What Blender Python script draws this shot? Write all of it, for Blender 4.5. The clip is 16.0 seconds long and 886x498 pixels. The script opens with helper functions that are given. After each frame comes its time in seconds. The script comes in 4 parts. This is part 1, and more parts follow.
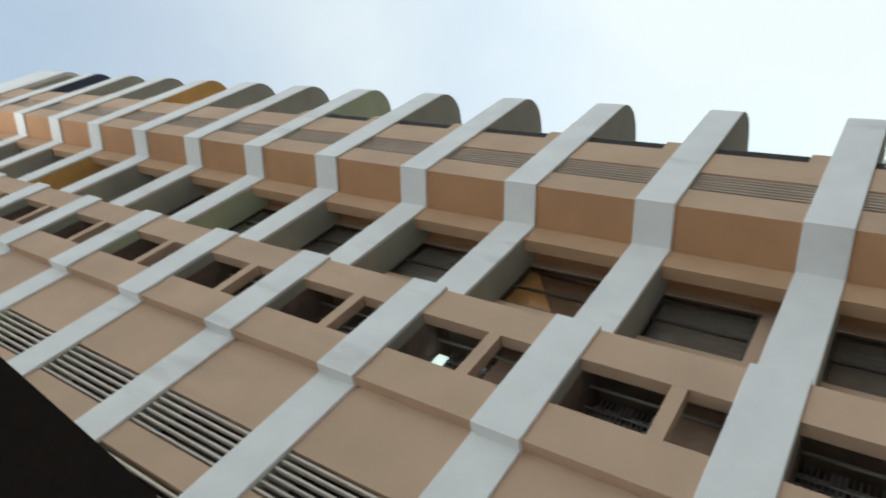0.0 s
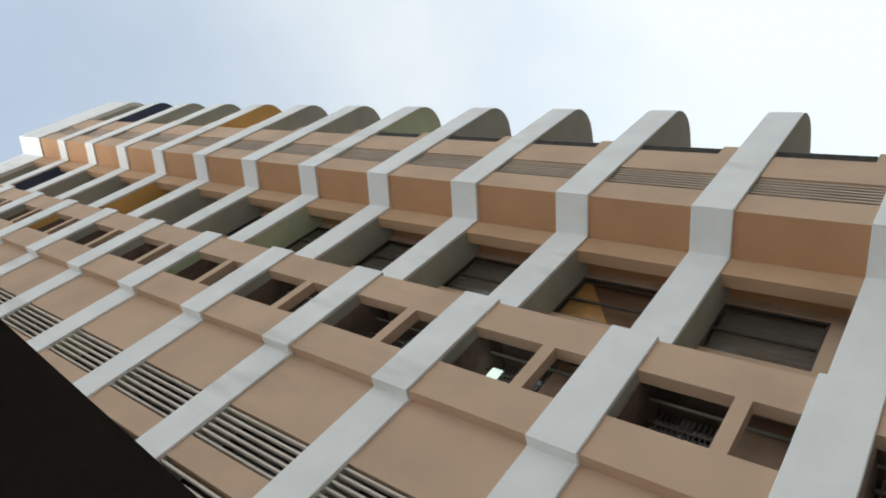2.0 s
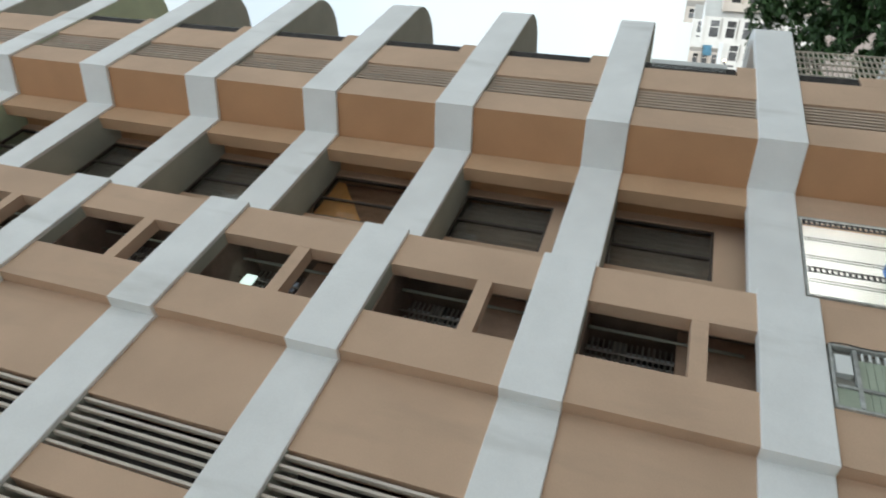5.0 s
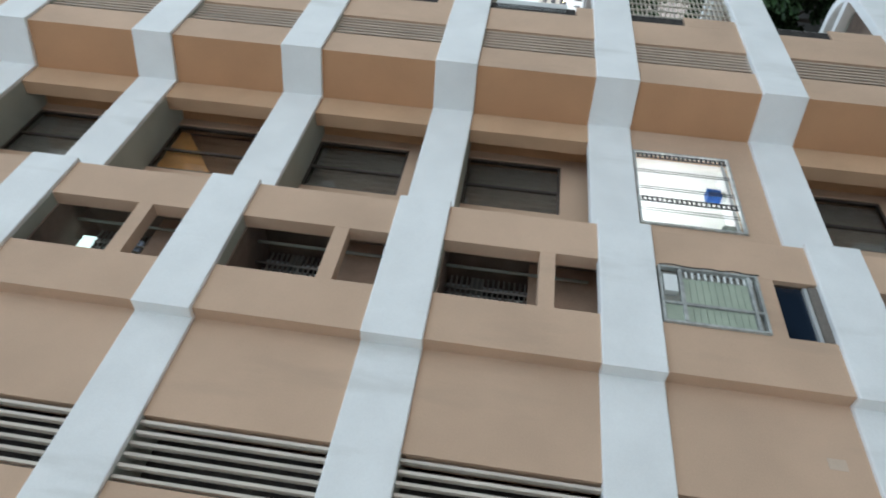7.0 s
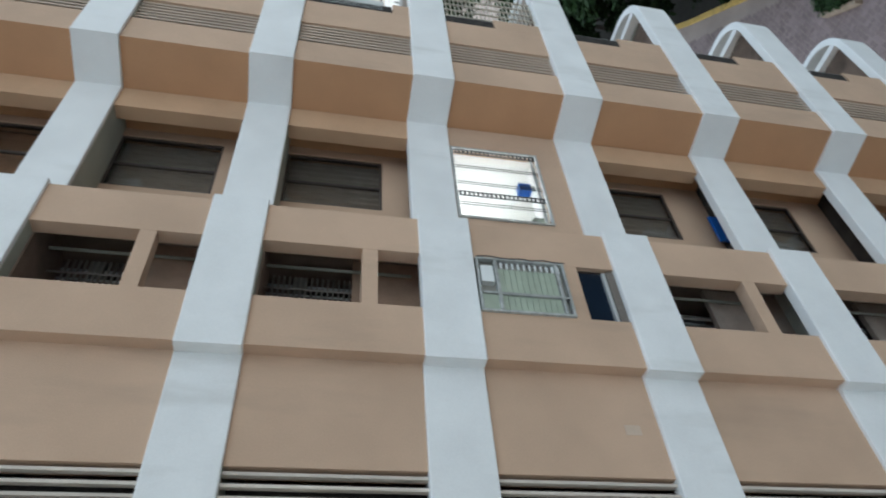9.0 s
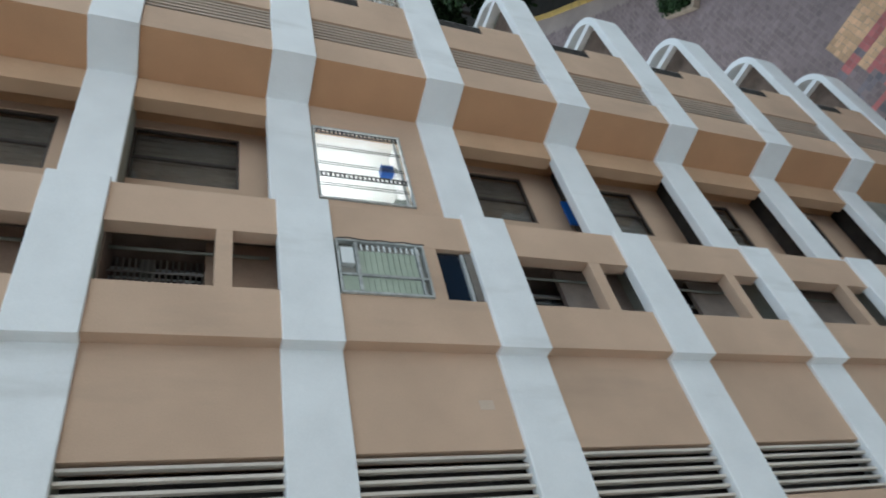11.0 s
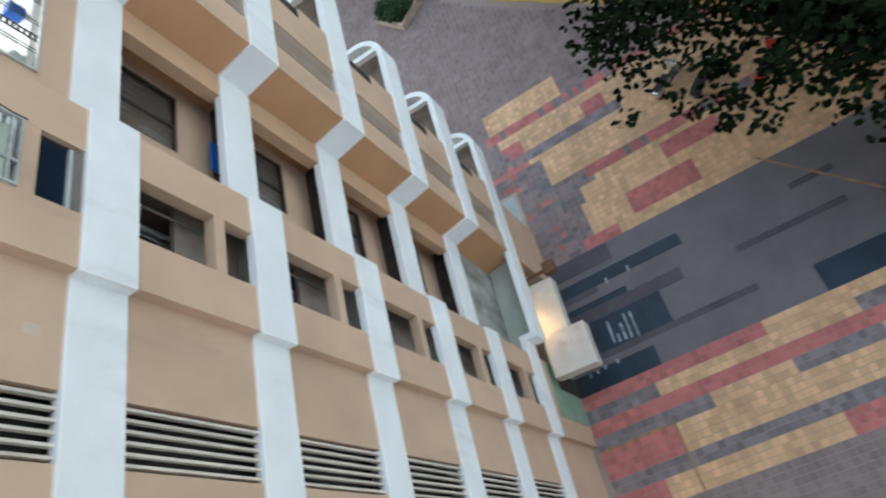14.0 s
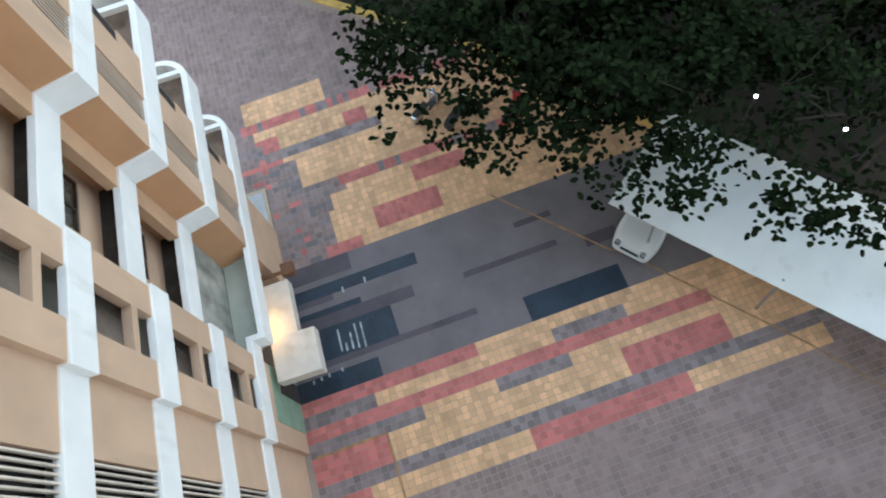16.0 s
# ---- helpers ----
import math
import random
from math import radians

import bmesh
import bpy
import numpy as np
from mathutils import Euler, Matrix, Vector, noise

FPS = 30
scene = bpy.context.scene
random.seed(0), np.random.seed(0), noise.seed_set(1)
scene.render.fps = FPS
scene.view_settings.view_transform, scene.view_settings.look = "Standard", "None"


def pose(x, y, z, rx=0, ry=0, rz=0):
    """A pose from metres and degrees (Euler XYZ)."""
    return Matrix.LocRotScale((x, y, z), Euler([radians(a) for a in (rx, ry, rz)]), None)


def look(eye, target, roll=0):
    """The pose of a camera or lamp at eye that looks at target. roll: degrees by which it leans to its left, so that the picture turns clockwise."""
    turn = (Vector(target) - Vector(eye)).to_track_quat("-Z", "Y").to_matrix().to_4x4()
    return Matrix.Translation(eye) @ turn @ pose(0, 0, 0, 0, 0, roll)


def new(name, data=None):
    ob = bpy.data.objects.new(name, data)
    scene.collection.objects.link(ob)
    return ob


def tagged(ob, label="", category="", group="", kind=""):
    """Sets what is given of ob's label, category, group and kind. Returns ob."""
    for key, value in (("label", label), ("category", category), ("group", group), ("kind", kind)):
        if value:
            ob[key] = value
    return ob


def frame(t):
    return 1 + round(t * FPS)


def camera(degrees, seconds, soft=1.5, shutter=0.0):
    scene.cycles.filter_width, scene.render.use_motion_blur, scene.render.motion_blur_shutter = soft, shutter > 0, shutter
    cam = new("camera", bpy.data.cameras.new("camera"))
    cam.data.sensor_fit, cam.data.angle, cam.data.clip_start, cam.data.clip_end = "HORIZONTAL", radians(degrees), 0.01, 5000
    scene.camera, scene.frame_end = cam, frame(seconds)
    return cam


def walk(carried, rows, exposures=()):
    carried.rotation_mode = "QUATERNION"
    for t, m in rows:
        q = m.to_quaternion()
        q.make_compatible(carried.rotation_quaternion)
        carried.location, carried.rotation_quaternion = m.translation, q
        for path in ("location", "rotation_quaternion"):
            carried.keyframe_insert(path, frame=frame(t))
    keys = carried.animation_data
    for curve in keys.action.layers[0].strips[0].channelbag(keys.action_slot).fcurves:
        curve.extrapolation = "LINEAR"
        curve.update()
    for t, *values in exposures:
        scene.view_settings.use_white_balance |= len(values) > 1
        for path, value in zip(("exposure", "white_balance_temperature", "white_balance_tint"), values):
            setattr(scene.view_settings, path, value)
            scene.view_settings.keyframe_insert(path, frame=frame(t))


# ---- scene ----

PATH = [
    (0, (-0.144, -0.148, -1.38), (2.5401, 1.8267, 0.8325), -77.75),
    (0.5, (-0.132, -0.133, -1.404), (2.4208, 1.7611, 1.0235), -78.85),
    (1, (-0.114, -0.126, -1.414), (2.4481, 1.7655, 1.0061), -78.70),
    (1.5, (-0.137, -0.113, -1.416), (2.3994, 1.7562, 1.0487), -79.80),
    (2, (-0.128, -0.106, -1.428), (2.4105, 1.7315, 1.0581), -79.38),
    (2.5, (-0.131, -0.083, -1.395), (2.4899, 1.8923, 0.8907), -79.34),
    (3, (-0.128, -0.049, -1.39), (2.5516, 2.0364, 0.7234), -78.74),
    (3.5, (-0.087, -0.03, -1.388), (2.7323, 2.1164, 0.4679), -77.63),
    (4, (-0.088, 0.01, -1.348), (2.8281, 2.258, 0.216), -76.88),
    (4.2, (-0.061, 0.019, -1.339), (2.8491, 2.3369, 0.1307), -77.19),
    (6.3, (0.006, -0.01, -1.518), (2.9146, 2.6681, -0.9152), -82.32),
    (6.5, (-0.007, -0.012, -1.533), (2.8994, 2.6869, -1.0138), -81.82),
    (7, (0.001, 0.004, -1.552), (2.87, 2.7732, -1.2366), -82.93),
    (7.5, (0.024, 0.023, -1.556), (2.898, 2.803, -1.4625), -83.91),
    (8, (0.05, 0.007, -1.58), (2.9464, 2.7651, -1.653), -84.95),
    (8.5, (0.048, -0.021, -1.623), (3.0165, 2.636, -1.9824), -83.85),
    (8.7, (0.046, -0.026, -1.635), (2.975, 2.6512, -2.1375), -84.33),
    (10.8, (0.017, -0.068, -1.764), (2.7487, 2.5154, -3.1295), -85.59),
    (11, (0.014, -0.076, -1.765), (2.7136, 2.4905, -3.2223), -84.87),
    (11.5, (0.018, -0.05, -1.791), (2.6277, 2.437, -3.5248), -83.36),
    (12, (0.037, -0.023, -1.795), (2.5353, 2.3825, -3.788), -81.04),
    (12.5, (0.047, -0.016, -1.812), (2.4448, 2.2075, -4.1151), -75.91),
    (13, (0.146, 0.091, -1.789), (2.3525, 2.1577, -4.4081), -70.94),
    (13.5, (0.232, 0.121, -1.825), (2.2954, 1.9223, -4.7397), -65.33),
    (14, (0.337, 0.131, -1.873), (2.3728, 1.5029, -5.0304), -55.59),
    (14.5, (0.359, 0.081, -1.895), (2.2726, 1.0980, -5.2573), -48.14),
    (15, (0.367, 0.090, -1.959), (2.1745, 0.7599, -5.4638), -39.65),
    (15.5, (0.401, 0.078, -1.985), (2.1259, 0.2938, -5.5871), -25.18),
    (16, (0.399, 0.078, -1.989), (2.0681, 0.0669, -5.6239), -17.55),
]
cam = camera(67.33, 16.0, soft=1.9, shutter=0.5)
walk(cam, [(t, look(eye, target, roll)) for t, eye, target, roll in PATH],
     exposures=[(0, 0.51, 6500, 9), (1, 0.54, 6640, 11), (2, 0.56, 6720, 12), (3, 0.58, 6740, 12), (4, 0.60, 6700, 10), (7, 0.92, 6000, 9), (7.5, 0.95, 6000, 9), (8, 0.74, 6000, 9), (11, 0.74, 6000, 9), (13, 0.70, 6000, 9), (14, 1.22, 6020, 9), (14.5, 1.46, 6050, 9), (16, 1.62, 6120, 9)])

# ---- world and light ----
SUN_EL, SUN_AZ = radians(40), radians(262)
world = bpy.data.worlds.new("world")
scene.world = world
world.use_nodes = True
wn, wl = world.node_tree.nodes, world.node_tree.links
bg = wn["Background"]
sky = wn.new("ShaderNodeTexSky")
sky.sky_type = "NISHITA"
sky.sun_disc = False
sky.sun_elevation = SUN_EL
sky.sun_rotation = SUN_AZ
sky.dust_density = 1.0
coord = wn.new("ShaderNodeTexCoord")
cloud = wn.new("ShaderNodeTexNoise")
cloud.inputs["Scale"].default_value = 1.7
cloud.inputs["Detail"].default_value = 5
ramp = wn.new("ShaderNodeValToRGB")
ramp.color_ramp.elements[0].position = 0.25
ramp.color_ramp.elements[0].color = (0.70, 0.70, 0.70, 1)
ramp.color_ramp.elements[1].position = 0.55
ramp.color_ramp.elements[1].color = (1, 1, 1, 1)
mixw = wn.new("ShaderNodeMix")
mixw.data_type = "RGBA"
mixw.inputs["B"].default_value = (6.3, 6.9, 7.0, 1)
wl.new(coord.outputs["Generated"], cloud.inputs["Vector"])
wl.new(cloud.outputs["Fac"], ramp.inputs["Fac"])
split = wn.new("ShaderNodeSeparateXYZ")
high = wn.new("ShaderNodeMapRange")
high.inputs["From Min"].default_value, high.inputs["From Max"].default_value = 0.66, 0.92
high.inputs["To Min"].default_value, high.inputs["To Max"].default_value = 1.0, 0.48
bank = wn.new("ShaderNodeMath")
bank.operation = "MULTIPLY"
wl.new(coord.outputs["Generated"], split.inputs["Vector"])
wl.new(split.outputs["Z"], high.inputs["Value"])
wl.new(ramp.outputs["Color"], bank.inputs[0])
wl.new(high.outputs["Result"], bank.inputs[1])
wl.new(bank.outputs["Value"], mixw.inputs["Factor"])
tint = wn.new("ShaderNodeVectorMath")
tint.operation = "MULTIPLY"
tint.inputs[1].default_value = (1.34, 1.78, 1.90)
wl.new(sky.outputs["Color"], tint.inputs[0])
wl.new(tint.outputs["Vector"], mixw.inputs["A"])
wl.new(mixw.outputs["Result"], bg.inputs["Color"])
bg.inputs["Strength"].default_value = 0.10
sun_data = bpy.data.lights.new("sun", "SUN")
sun_data.energy = 1.4
sun_data.angle = radians(25)
sun_data.color = (1.0, 0.95, 0.88)
sun = new("sun", sun_data)
sun.matrix_world = look((0, 0, 60), (0 - 40 * math.sin(SUN_AZ), 0 - 40 * math.cos(SUN_AZ), 60 - 40 * math.tan(SUN_EL)))


# ---- materials ----
def material(name, base, rough=0.8, metal=0.0, var=0.12, scale=1.5, bump=0.15, fine=60.0, dirt=None, dirt_at=0.62, island=0.0, objrand=0.0, spec=0.5):
    m = bpy.data.materials.new(name)
    m.use_nodes = True
    nt = m.node_tree
    N, L = nt.nodes, nt.links
    b = N["Principled BSDF"]
    b.inputs["Roughness"].default_value = rough
    b.inputs["Metallic"].default_value = metal
    b.inputs["Specular IOR Level"].default_value = spec
    geo = N.new("ShaderNodeNewGeometry")
    n1 = N.new("ShaderNodeTexNoise")
    n1.inputs["Scale"].default_value = scale
    n1.inputs["Detail"].default_value = 6
    n2 = N.new("ShaderNodeTexNoise")
    n2.inputs["Scale"].default_value = fine
    n2.inputs["Detail"].default_value = 3
    for n in (n1, n2):
        L.new(geo.outputs["Position"], n.inputs["Vector"])
    mr = N.new("ShaderNodeMapRange")
    mr.inputs["From Min"].default_value, mr.inputs["From Max"].default_value = 0.3, 0.7
    mr.inputs["To Min"].default_value, mr.inputs["To Max"].default_value = 1 - var, 1 + var
    L.new(n1.outputs["Fac"], mr.inputs["Value"])
    value = mr.outputs["Result"]
    mf = N.new("ShaderNodeMapRange")
    mf.inputs["From Min"].default_value, mf.inputs["From Max"].default_value = 0.3, 0.7
    mf.inputs["To Min"].default_value, mf.inputs["To Max"].default_value = 1 - var * 0.5, 1 + var * 0.5
    L.new(n2.outputs["Fac"], mf.inputs["Value"])
    mul = N.new("ShaderNodeMath")
    mul.operation = "MULTIPLY"
    L.new(value, mul.inputs[0])
    L.new(mf.outputs["Result"], mul.inputs[1])
    value = mul.outputs[0]
    source = None
    if island:
        source, amount = geo.outputs["Random Per Island"], island
    if objrand:
        oi = N.new("ShaderNodeObjectInfo")
        source, amount = oi.outputs["Random"], objrand
    if source:
        mi = N.new("ShaderNodeMapRange")
        mi.inputs["To Min"].default_value, mi.inputs["To Max"].default_value = 1 - amount, 1 + amount
        L.new(source, mi.inputs["Value"])
        m2 = N.new("ShaderNodeMath")
        m2.operation = "MULTIPLY"
        L.new(value, m2.inputs[0])
        L.new(mi.outputs["Result"], m2.inputs[1])
        value = m2.outputs[0]
    sc = N.new("ShaderNodeVectorMath")
    sc.operation = "SCALE"
    sc.inputs[0].default_value = base
    L.new(value, sc.inputs["Scale"])
    colour = sc.outputs["Vector"]
    if dirt:
        n3 = N.new("ShaderNodeTexNoise")
        n3.inputs["Scale"].default_value = 0.9
        n3.inputs["Detail"].default_value = 8
        mp = N.new("ShaderNodeMapping")
        mp.inputs["Scale"].default_value = (1.6, 1.6, 0.35)
        L.new(geo.outputs["Position"], mp.inputs["Vector"])
        L.new(mp.outputs["Vector"], n3.inputs["Vector"])
        dr = N.new("ShaderNodeMapRange")
        dr.inputs["From Min"].default_value, dr.inputs["From Max"].default_value = dirt_at, dirt_at + 0.2
        dr.inputs["To Max"].default_value = 0.55
        L.new(n3.outputs["Fac"], dr.inputs["Value"])
        mx = N.new("ShaderNodeMix")
        mx.data_type = "RGBA"
        mx.inputs["B"].default_value = (*dirt, 1)
        L.new(dr.outputs["Result"], mx.inputs["Factor"])
        L.new(colour, mx.inputs["A"])
        colour = mx.outputs["Result"]
    L.new(colour, b.inputs["Base Color"])
    if bump:
        bp = N.new("ShaderNodeBump")
        bp.inputs["Strength"].default_value = bump
        bp.inputs["Distance"].default_value = 0.004
        L.new(n2.outputs["Fac"], bp.inputs["Height"])
        L.new(bp.outputs["Normal"], b.inputs["Normal"])
    return m


def glowing(name, colour, strength):
    m = bpy.data.materials.new(name)
    m.use_nodes = True
    b = m.node_tree.nodes["Principled BSDF"]
    b.inputs["Base Color"].default_value = (*colour, 1)
    b.inputs["Emission Color"].default_value = (*colour, 1)
    b.inputs["Emission Strength"].default_value = strength
    return m


def glass(name, tint, rough=0.03):
    m = bpy.data.materials.new(name)
    m.use_nodes = True
    b = m.node_tree.nodes["Principled BSDF"]
    b.inputs["Base Color"].default_value = (*tint, 1)
    b.inputs["Roughness"].default_value = rough
    b.inputs["Transmission Weight"].default_value = 1.0
    b.inputs["IOR"].default_value = 1.45
    return m


TAN = material("tan_paint", (0.585, 0.408, 0.285), 0.85, var=0.10, scale=0.7, dirt=(0.40, 0.29, 0.21), dirt_at=0.60)
# Darker and more orange than TAN; on the splayed side walls only.
ORANGE_TAN = material("orange_tan", (0.54, 0.30, 0.158), 0.85, var=0.07, scale=0.9)
# TAN darkened for the recess: its shade is part of this colour.
SHADED_TAN = material("shaded_recess_tan", (0.46, 0.31, 0.22), 0.9, var=0.15, scale=2.0, dirt=(0.28, 0.20, 0.15), dirt_at=0.52)
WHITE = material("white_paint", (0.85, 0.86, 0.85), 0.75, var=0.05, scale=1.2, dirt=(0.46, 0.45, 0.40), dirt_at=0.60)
# Brown holding the bay recesses' shade; also the plain colour of the tray floors.
RECESS_TRAY_BROWN = material("recess_shade_tray_brown", (0.26, 0.195, 0.155), 0.95, var=0.2, scale=2.5, dirt=(0.09, 0.07, 0.06), dirt_at=0.5)
CREAM = material("cream_paint", (0.45, 0.475, 0.41), 0.85, var=0.08)
ORANGE = material("orange_paint", (0.86, 0.52, 0.17), 0.8, var=0.08)
NAVY = material("navy_paint", (0.07, 0.09, 0.16), 0.8, var=0.10)
PALE_GREEN = material("pale_green_paint", (0.58, 0.68, 0.48), 0.8, var=0.08)
DIRTY = material("stained_concrete", (0.16, 0.14, 0.12), 0.95, var=0.3, scale=3)
# Near-black gutter colour: the shade along the recess's back is put into it.
GUTTER_SHADE = material("gutter_shade", (0.045, 0.038, 0.032), 0.9, var=0.3, scale=3)
PLASTER_PALE = material("pale_washed_plaster", (0.47, 0.39, 0.33), 0.95, var=0.15, scale=2.5, dirt=(0.22, 0.17, 0.14), dirt_at=0.52)
# Tan warmed towards orange: light bounced off the side wall is in it.
STRIP = material("tan_with_warm_bounce", (0.575, 0.37, 0.225), 0.85, var=0.10, scale=0.7)
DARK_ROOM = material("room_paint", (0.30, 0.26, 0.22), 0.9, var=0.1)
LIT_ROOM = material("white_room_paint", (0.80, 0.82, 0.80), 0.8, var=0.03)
SLAT = material("louvre_slat", (0.56, 0.44, 0.345), 0.7, var=0.10, objrand=0.08)
SLAT_PALE = material("pale_louvre_slat", (0.64, 0.57, 0.49), 0.7, var=0.12, objrand=0.10)
# Shade of gaps and openings put into a near-black colour.
GAP_SHADE = material("gap_shade", (0.035, 0.031, 0.028), 0.95, var=0.5, scale=6)
FRAME = material("dark_window_frame", (0.07, 0.055, 0.045), 0.45, var=0.1)
ALU = material("aluminium_frame", (0.55, 0.57, 0.56), 0.45, metal=0.25, var=0.06)
ALU_OLD = material("dull_aluminium", (0.48, 0.50, 0.48), 0.6, metal=0.1, var=0.25, scale=9, dirt=(0.20, 0.19, 0.17), dirt_at=0.55)
GLASS = glass("window_glass", (0.80, 0.78, 0.76))
NAVY_GLASS = material("dark_blue_glass", (0.012, 0.02, 0.035), 0.06, var=0.1, bump=0.0)
STAINED = material("stained_green_wall", (0.40, 0.39, 0.35), 0.85, var=0.35, scale=1.6, dirt=(0.07, 0.11, 0.09), dirt_at=0.42)
FROSTED = material("green_tinted_panel", (0.40, 0.46, 0.36), 0.35, var=0.10, scale=3)
CURTAIN = material("curtain_cloth", (0.30, 0.29, 0.255), 0.9, var=0.15, scale=4)
WALL_BROWN = material("brown_room_wall", (0.34, 0.21, 0.135), 0.9, var=0.2, scale=4)
CEILING_ORANGE = material("orange_room_ceiling", (0.95, 0.50, 0.17), 0.9, var=0.15, scale=4)
STEEL_GREY = material("grey_bar", (0.40, 0.37, 0.33), 0.5, metal=0.3, var=0.1)
IRON = material("iron_bar", (0.05, 0.05, 0.05), 0.5, metal=0.4, var=0.1)
BLUE = material("blue_plastic", (0.016, 0.13, 0.52), 0.4, var=0.08)
# One even near-black colour for the whole eave.
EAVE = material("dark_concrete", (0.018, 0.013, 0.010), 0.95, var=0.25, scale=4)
TUBE = glowing("indoor_glow", (0.95, 1.0, 1.0), 14)
PANEL_GLOW = glowing("bathroom_pane_glow", (0.80, 1.0, 0.92), 0.6)
WARM = glowing("warm_lamp", (1.0, 0.72, 0.35), 12)
SPOT = glowing("garden_lamp_glow", (1.0, 0.97, 0.88), 40)


# ---- mesh helpers ----
def add_box(bm, x0, x1, y0, y1, z0, z1):
    v = [bm.verts.new((x, y, z)) for x in (x0, x1) for y in (y0, y1) for z in (z0, z1)]
    for f in ((0, 1, 3, 2), (4, 6, 7, 5), (0, 4, 5, 1), (2, 3, 7, 6), (0, 2, 6, 4), (1, 5, 7, 3)):
        bm.faces.new([v[i] for i in f])
    return v


def boxes(*rows, bevel=0.0):
    bm = bmesh.new()
    for r in rows:
        add_box(bm, *r)
    if bevel:
        bmesh.ops.bevel(bm, geom=bm.edges[:], offset=bevel, segments=2, affect="EDGES", profile=0.6)
    return bm


def mesh_of(name, bm, mat, smooth=False):
    bmesh.ops.recalc_face_normals(bm, faces=bm.faces[:])
    me = bpy.data.meshes.new(name)
    bm.to_mesh(me)
    bm.free()
    me.materials.append(mat)
    if smooth:
        for p in me.polygons:
            p.use_smooth = True
    return me


def place(name, me, parent, at=(0, 0, 0), label=""):
    ob = new(name, me)
    if name == "pane":
        ob.visible_shadow = False
    ob.parent = parent
    ob.location = at
    return tagged(ob, label=label)


def part(name, bm, mat, parent, label="", at=(0, 0, 0), smooth=False):
    return place(name, mesh_of(name, bm, mat, smooth), parent, at, label)


def thing(name, label, category, at=(0, 0, 0), group="", kind="", turn=0.0):
    ob = new(name)
    ob.location = at
    ob.rotation_euler = (0, 0, turn)
    return tagged(ob, label, category, group, kind)


def add_tube(bm, p, q, r0, r1, sides=8):
    p, q = Vector(p), Vector(q)
    d = (q - p).normalized()
    a = d.orthogonal().normalized()
    b = d.cross(a)
    rings = []
    for c, r in ((p, r0), (q, r1)):
        rings.append([bm.verts.new(c + r * (math.cos(k * math.tau / sides) * a + math.sin(k * math.tau / sides) * b)) for k in range(sides)])
    for k in range(sides):
        bm.faces.new((rings[0][k], rings[0][(k + 1) % sides], rings[1][(k + 1) % sides], rings[1][k]))
    bm.faces.new(rings[0][::-1])
    bm.faces.new(rings[1])


# ---- plan of the facade ----
STOREY = 3.0
BAND = 0.79
LOW, TOP = -7, 12
GROUND = -25.1
XB, XC, XI, XD, XE = 5.086, 7.794, 11.123, 11.344, 13.97
YA, YB, YC, YD = 6.69, 6.492, 6.982, 6.080
SET = 0.06
BACK = 7.80
BACK_B = 8.10
END_X, END_R = 16.3, 0.95
LEFT = -1.2


def band_line(low=False):
    pts = [(LEFT, YA), (XB, YA), (XB, YB), (XC, YB), (XC, YC), (XI, YC), (XD, YD), (END_X, YD)]
    if low:
        pts[4:7] = [(XC + 0.35, YB), (XC + 0.35, YD)]
    for k in range(1, 9):
        a = k / 8 * math.pi / 2
        pts.append((END_X + END_R * math.sin(a), YD + END_R * (1 - math.cos(a))))
    pts.append((END_X + END_R, 9.6))
    return pts


def offset_line(pts, d):
    out = []
    for i, p in enumerate(pts):
        p = Vector(p)
        dirs = []
        if i:
            dirs.append((p - Vector(pts[i - 1])).normalized())
        if i < len(pts) - 1:
            dirs.append((Vector(pts[i + 1]) - p).normalized())
        ns = [Vector((-v.y, v.x)) for v in dirs]
        n = sum(ns, Vector((0, 0))).normalized()
        out.append(p + n * d / max(0.35, n.dot(ns[0])))
    return out


def band_mesh(height, thick, low=False):
    """A band along the facade, with a chamfered profile."""
    bm = bmesh.new()
    c = 0.012
    profile = [(c, 0), (0, -c), (0, c - height), (c, -height), (thick - c, -height), (thick, c - height), (thick, -c), (thick - c, 0)]
    lines = [(offset_line(band_line(low), d), z) for d, z in profile]
    cols = [[bm.verts.new((line[k][0], line[k][1], z)) for line, z in lines] for k in range(len(band_line(low)))]
    for a, b in zip(cols, cols[1:]):
        for k in range(8):
            bm.faces.new((a[k], b[k], b[(k + 1) % 8], a[(k + 1) % 8]))
    bm.faces.new(cols[0])
    bm.faces.new(cols[-1][::-1])
    return bm


def slab_mesh(low=False):
    """The floor slab behind the band, its underside level with the band's."""
    bm = bmesh.new()
    outline = band_line(low)
    line = [q if p[0] > XE else w for p, q, w in zip(outline, offset_line(outline, 0.013), offset_line(outline, 0.075))]
    ring = [(p[0], p[1]) for p in line] + [(LEFT, 9.6)]
    low = [bm.verts.new((x, y, -BAND - 0.004)) for x, y in ring]
    high = [bm.verts.new((x, y, -BAND + 0.30)) for x, y in ring]
    bm.faces.new(low)
    bm.faces.new(high)
    for k in range(len(ring)):
        n = (k + 1) % len(ring)
        bm.faces.new((low[k], low[n], high[n], high[k]))
    bm.normal_update()
    bmesh.ops.triangulate(bm, faces=[f for f in bm.faces if len(f.verts) > 4])
    return bm


building = thing("apartment_building", "tall tan apartment block with white bands at every storey", "building")
H = STOREY - BAND

# pieces of one storey, from the band below to the band above
DEEP = -0.52


def pieces(name, mat, *rows):
    return [(name, mesh_of(name, boxes(r), mat)) for r in rows]


Z0, Z1 = -0.02, H + 0.02
WA, WB, WC, WD = YA + SET, YB + SET, YC + SET, YD + SET


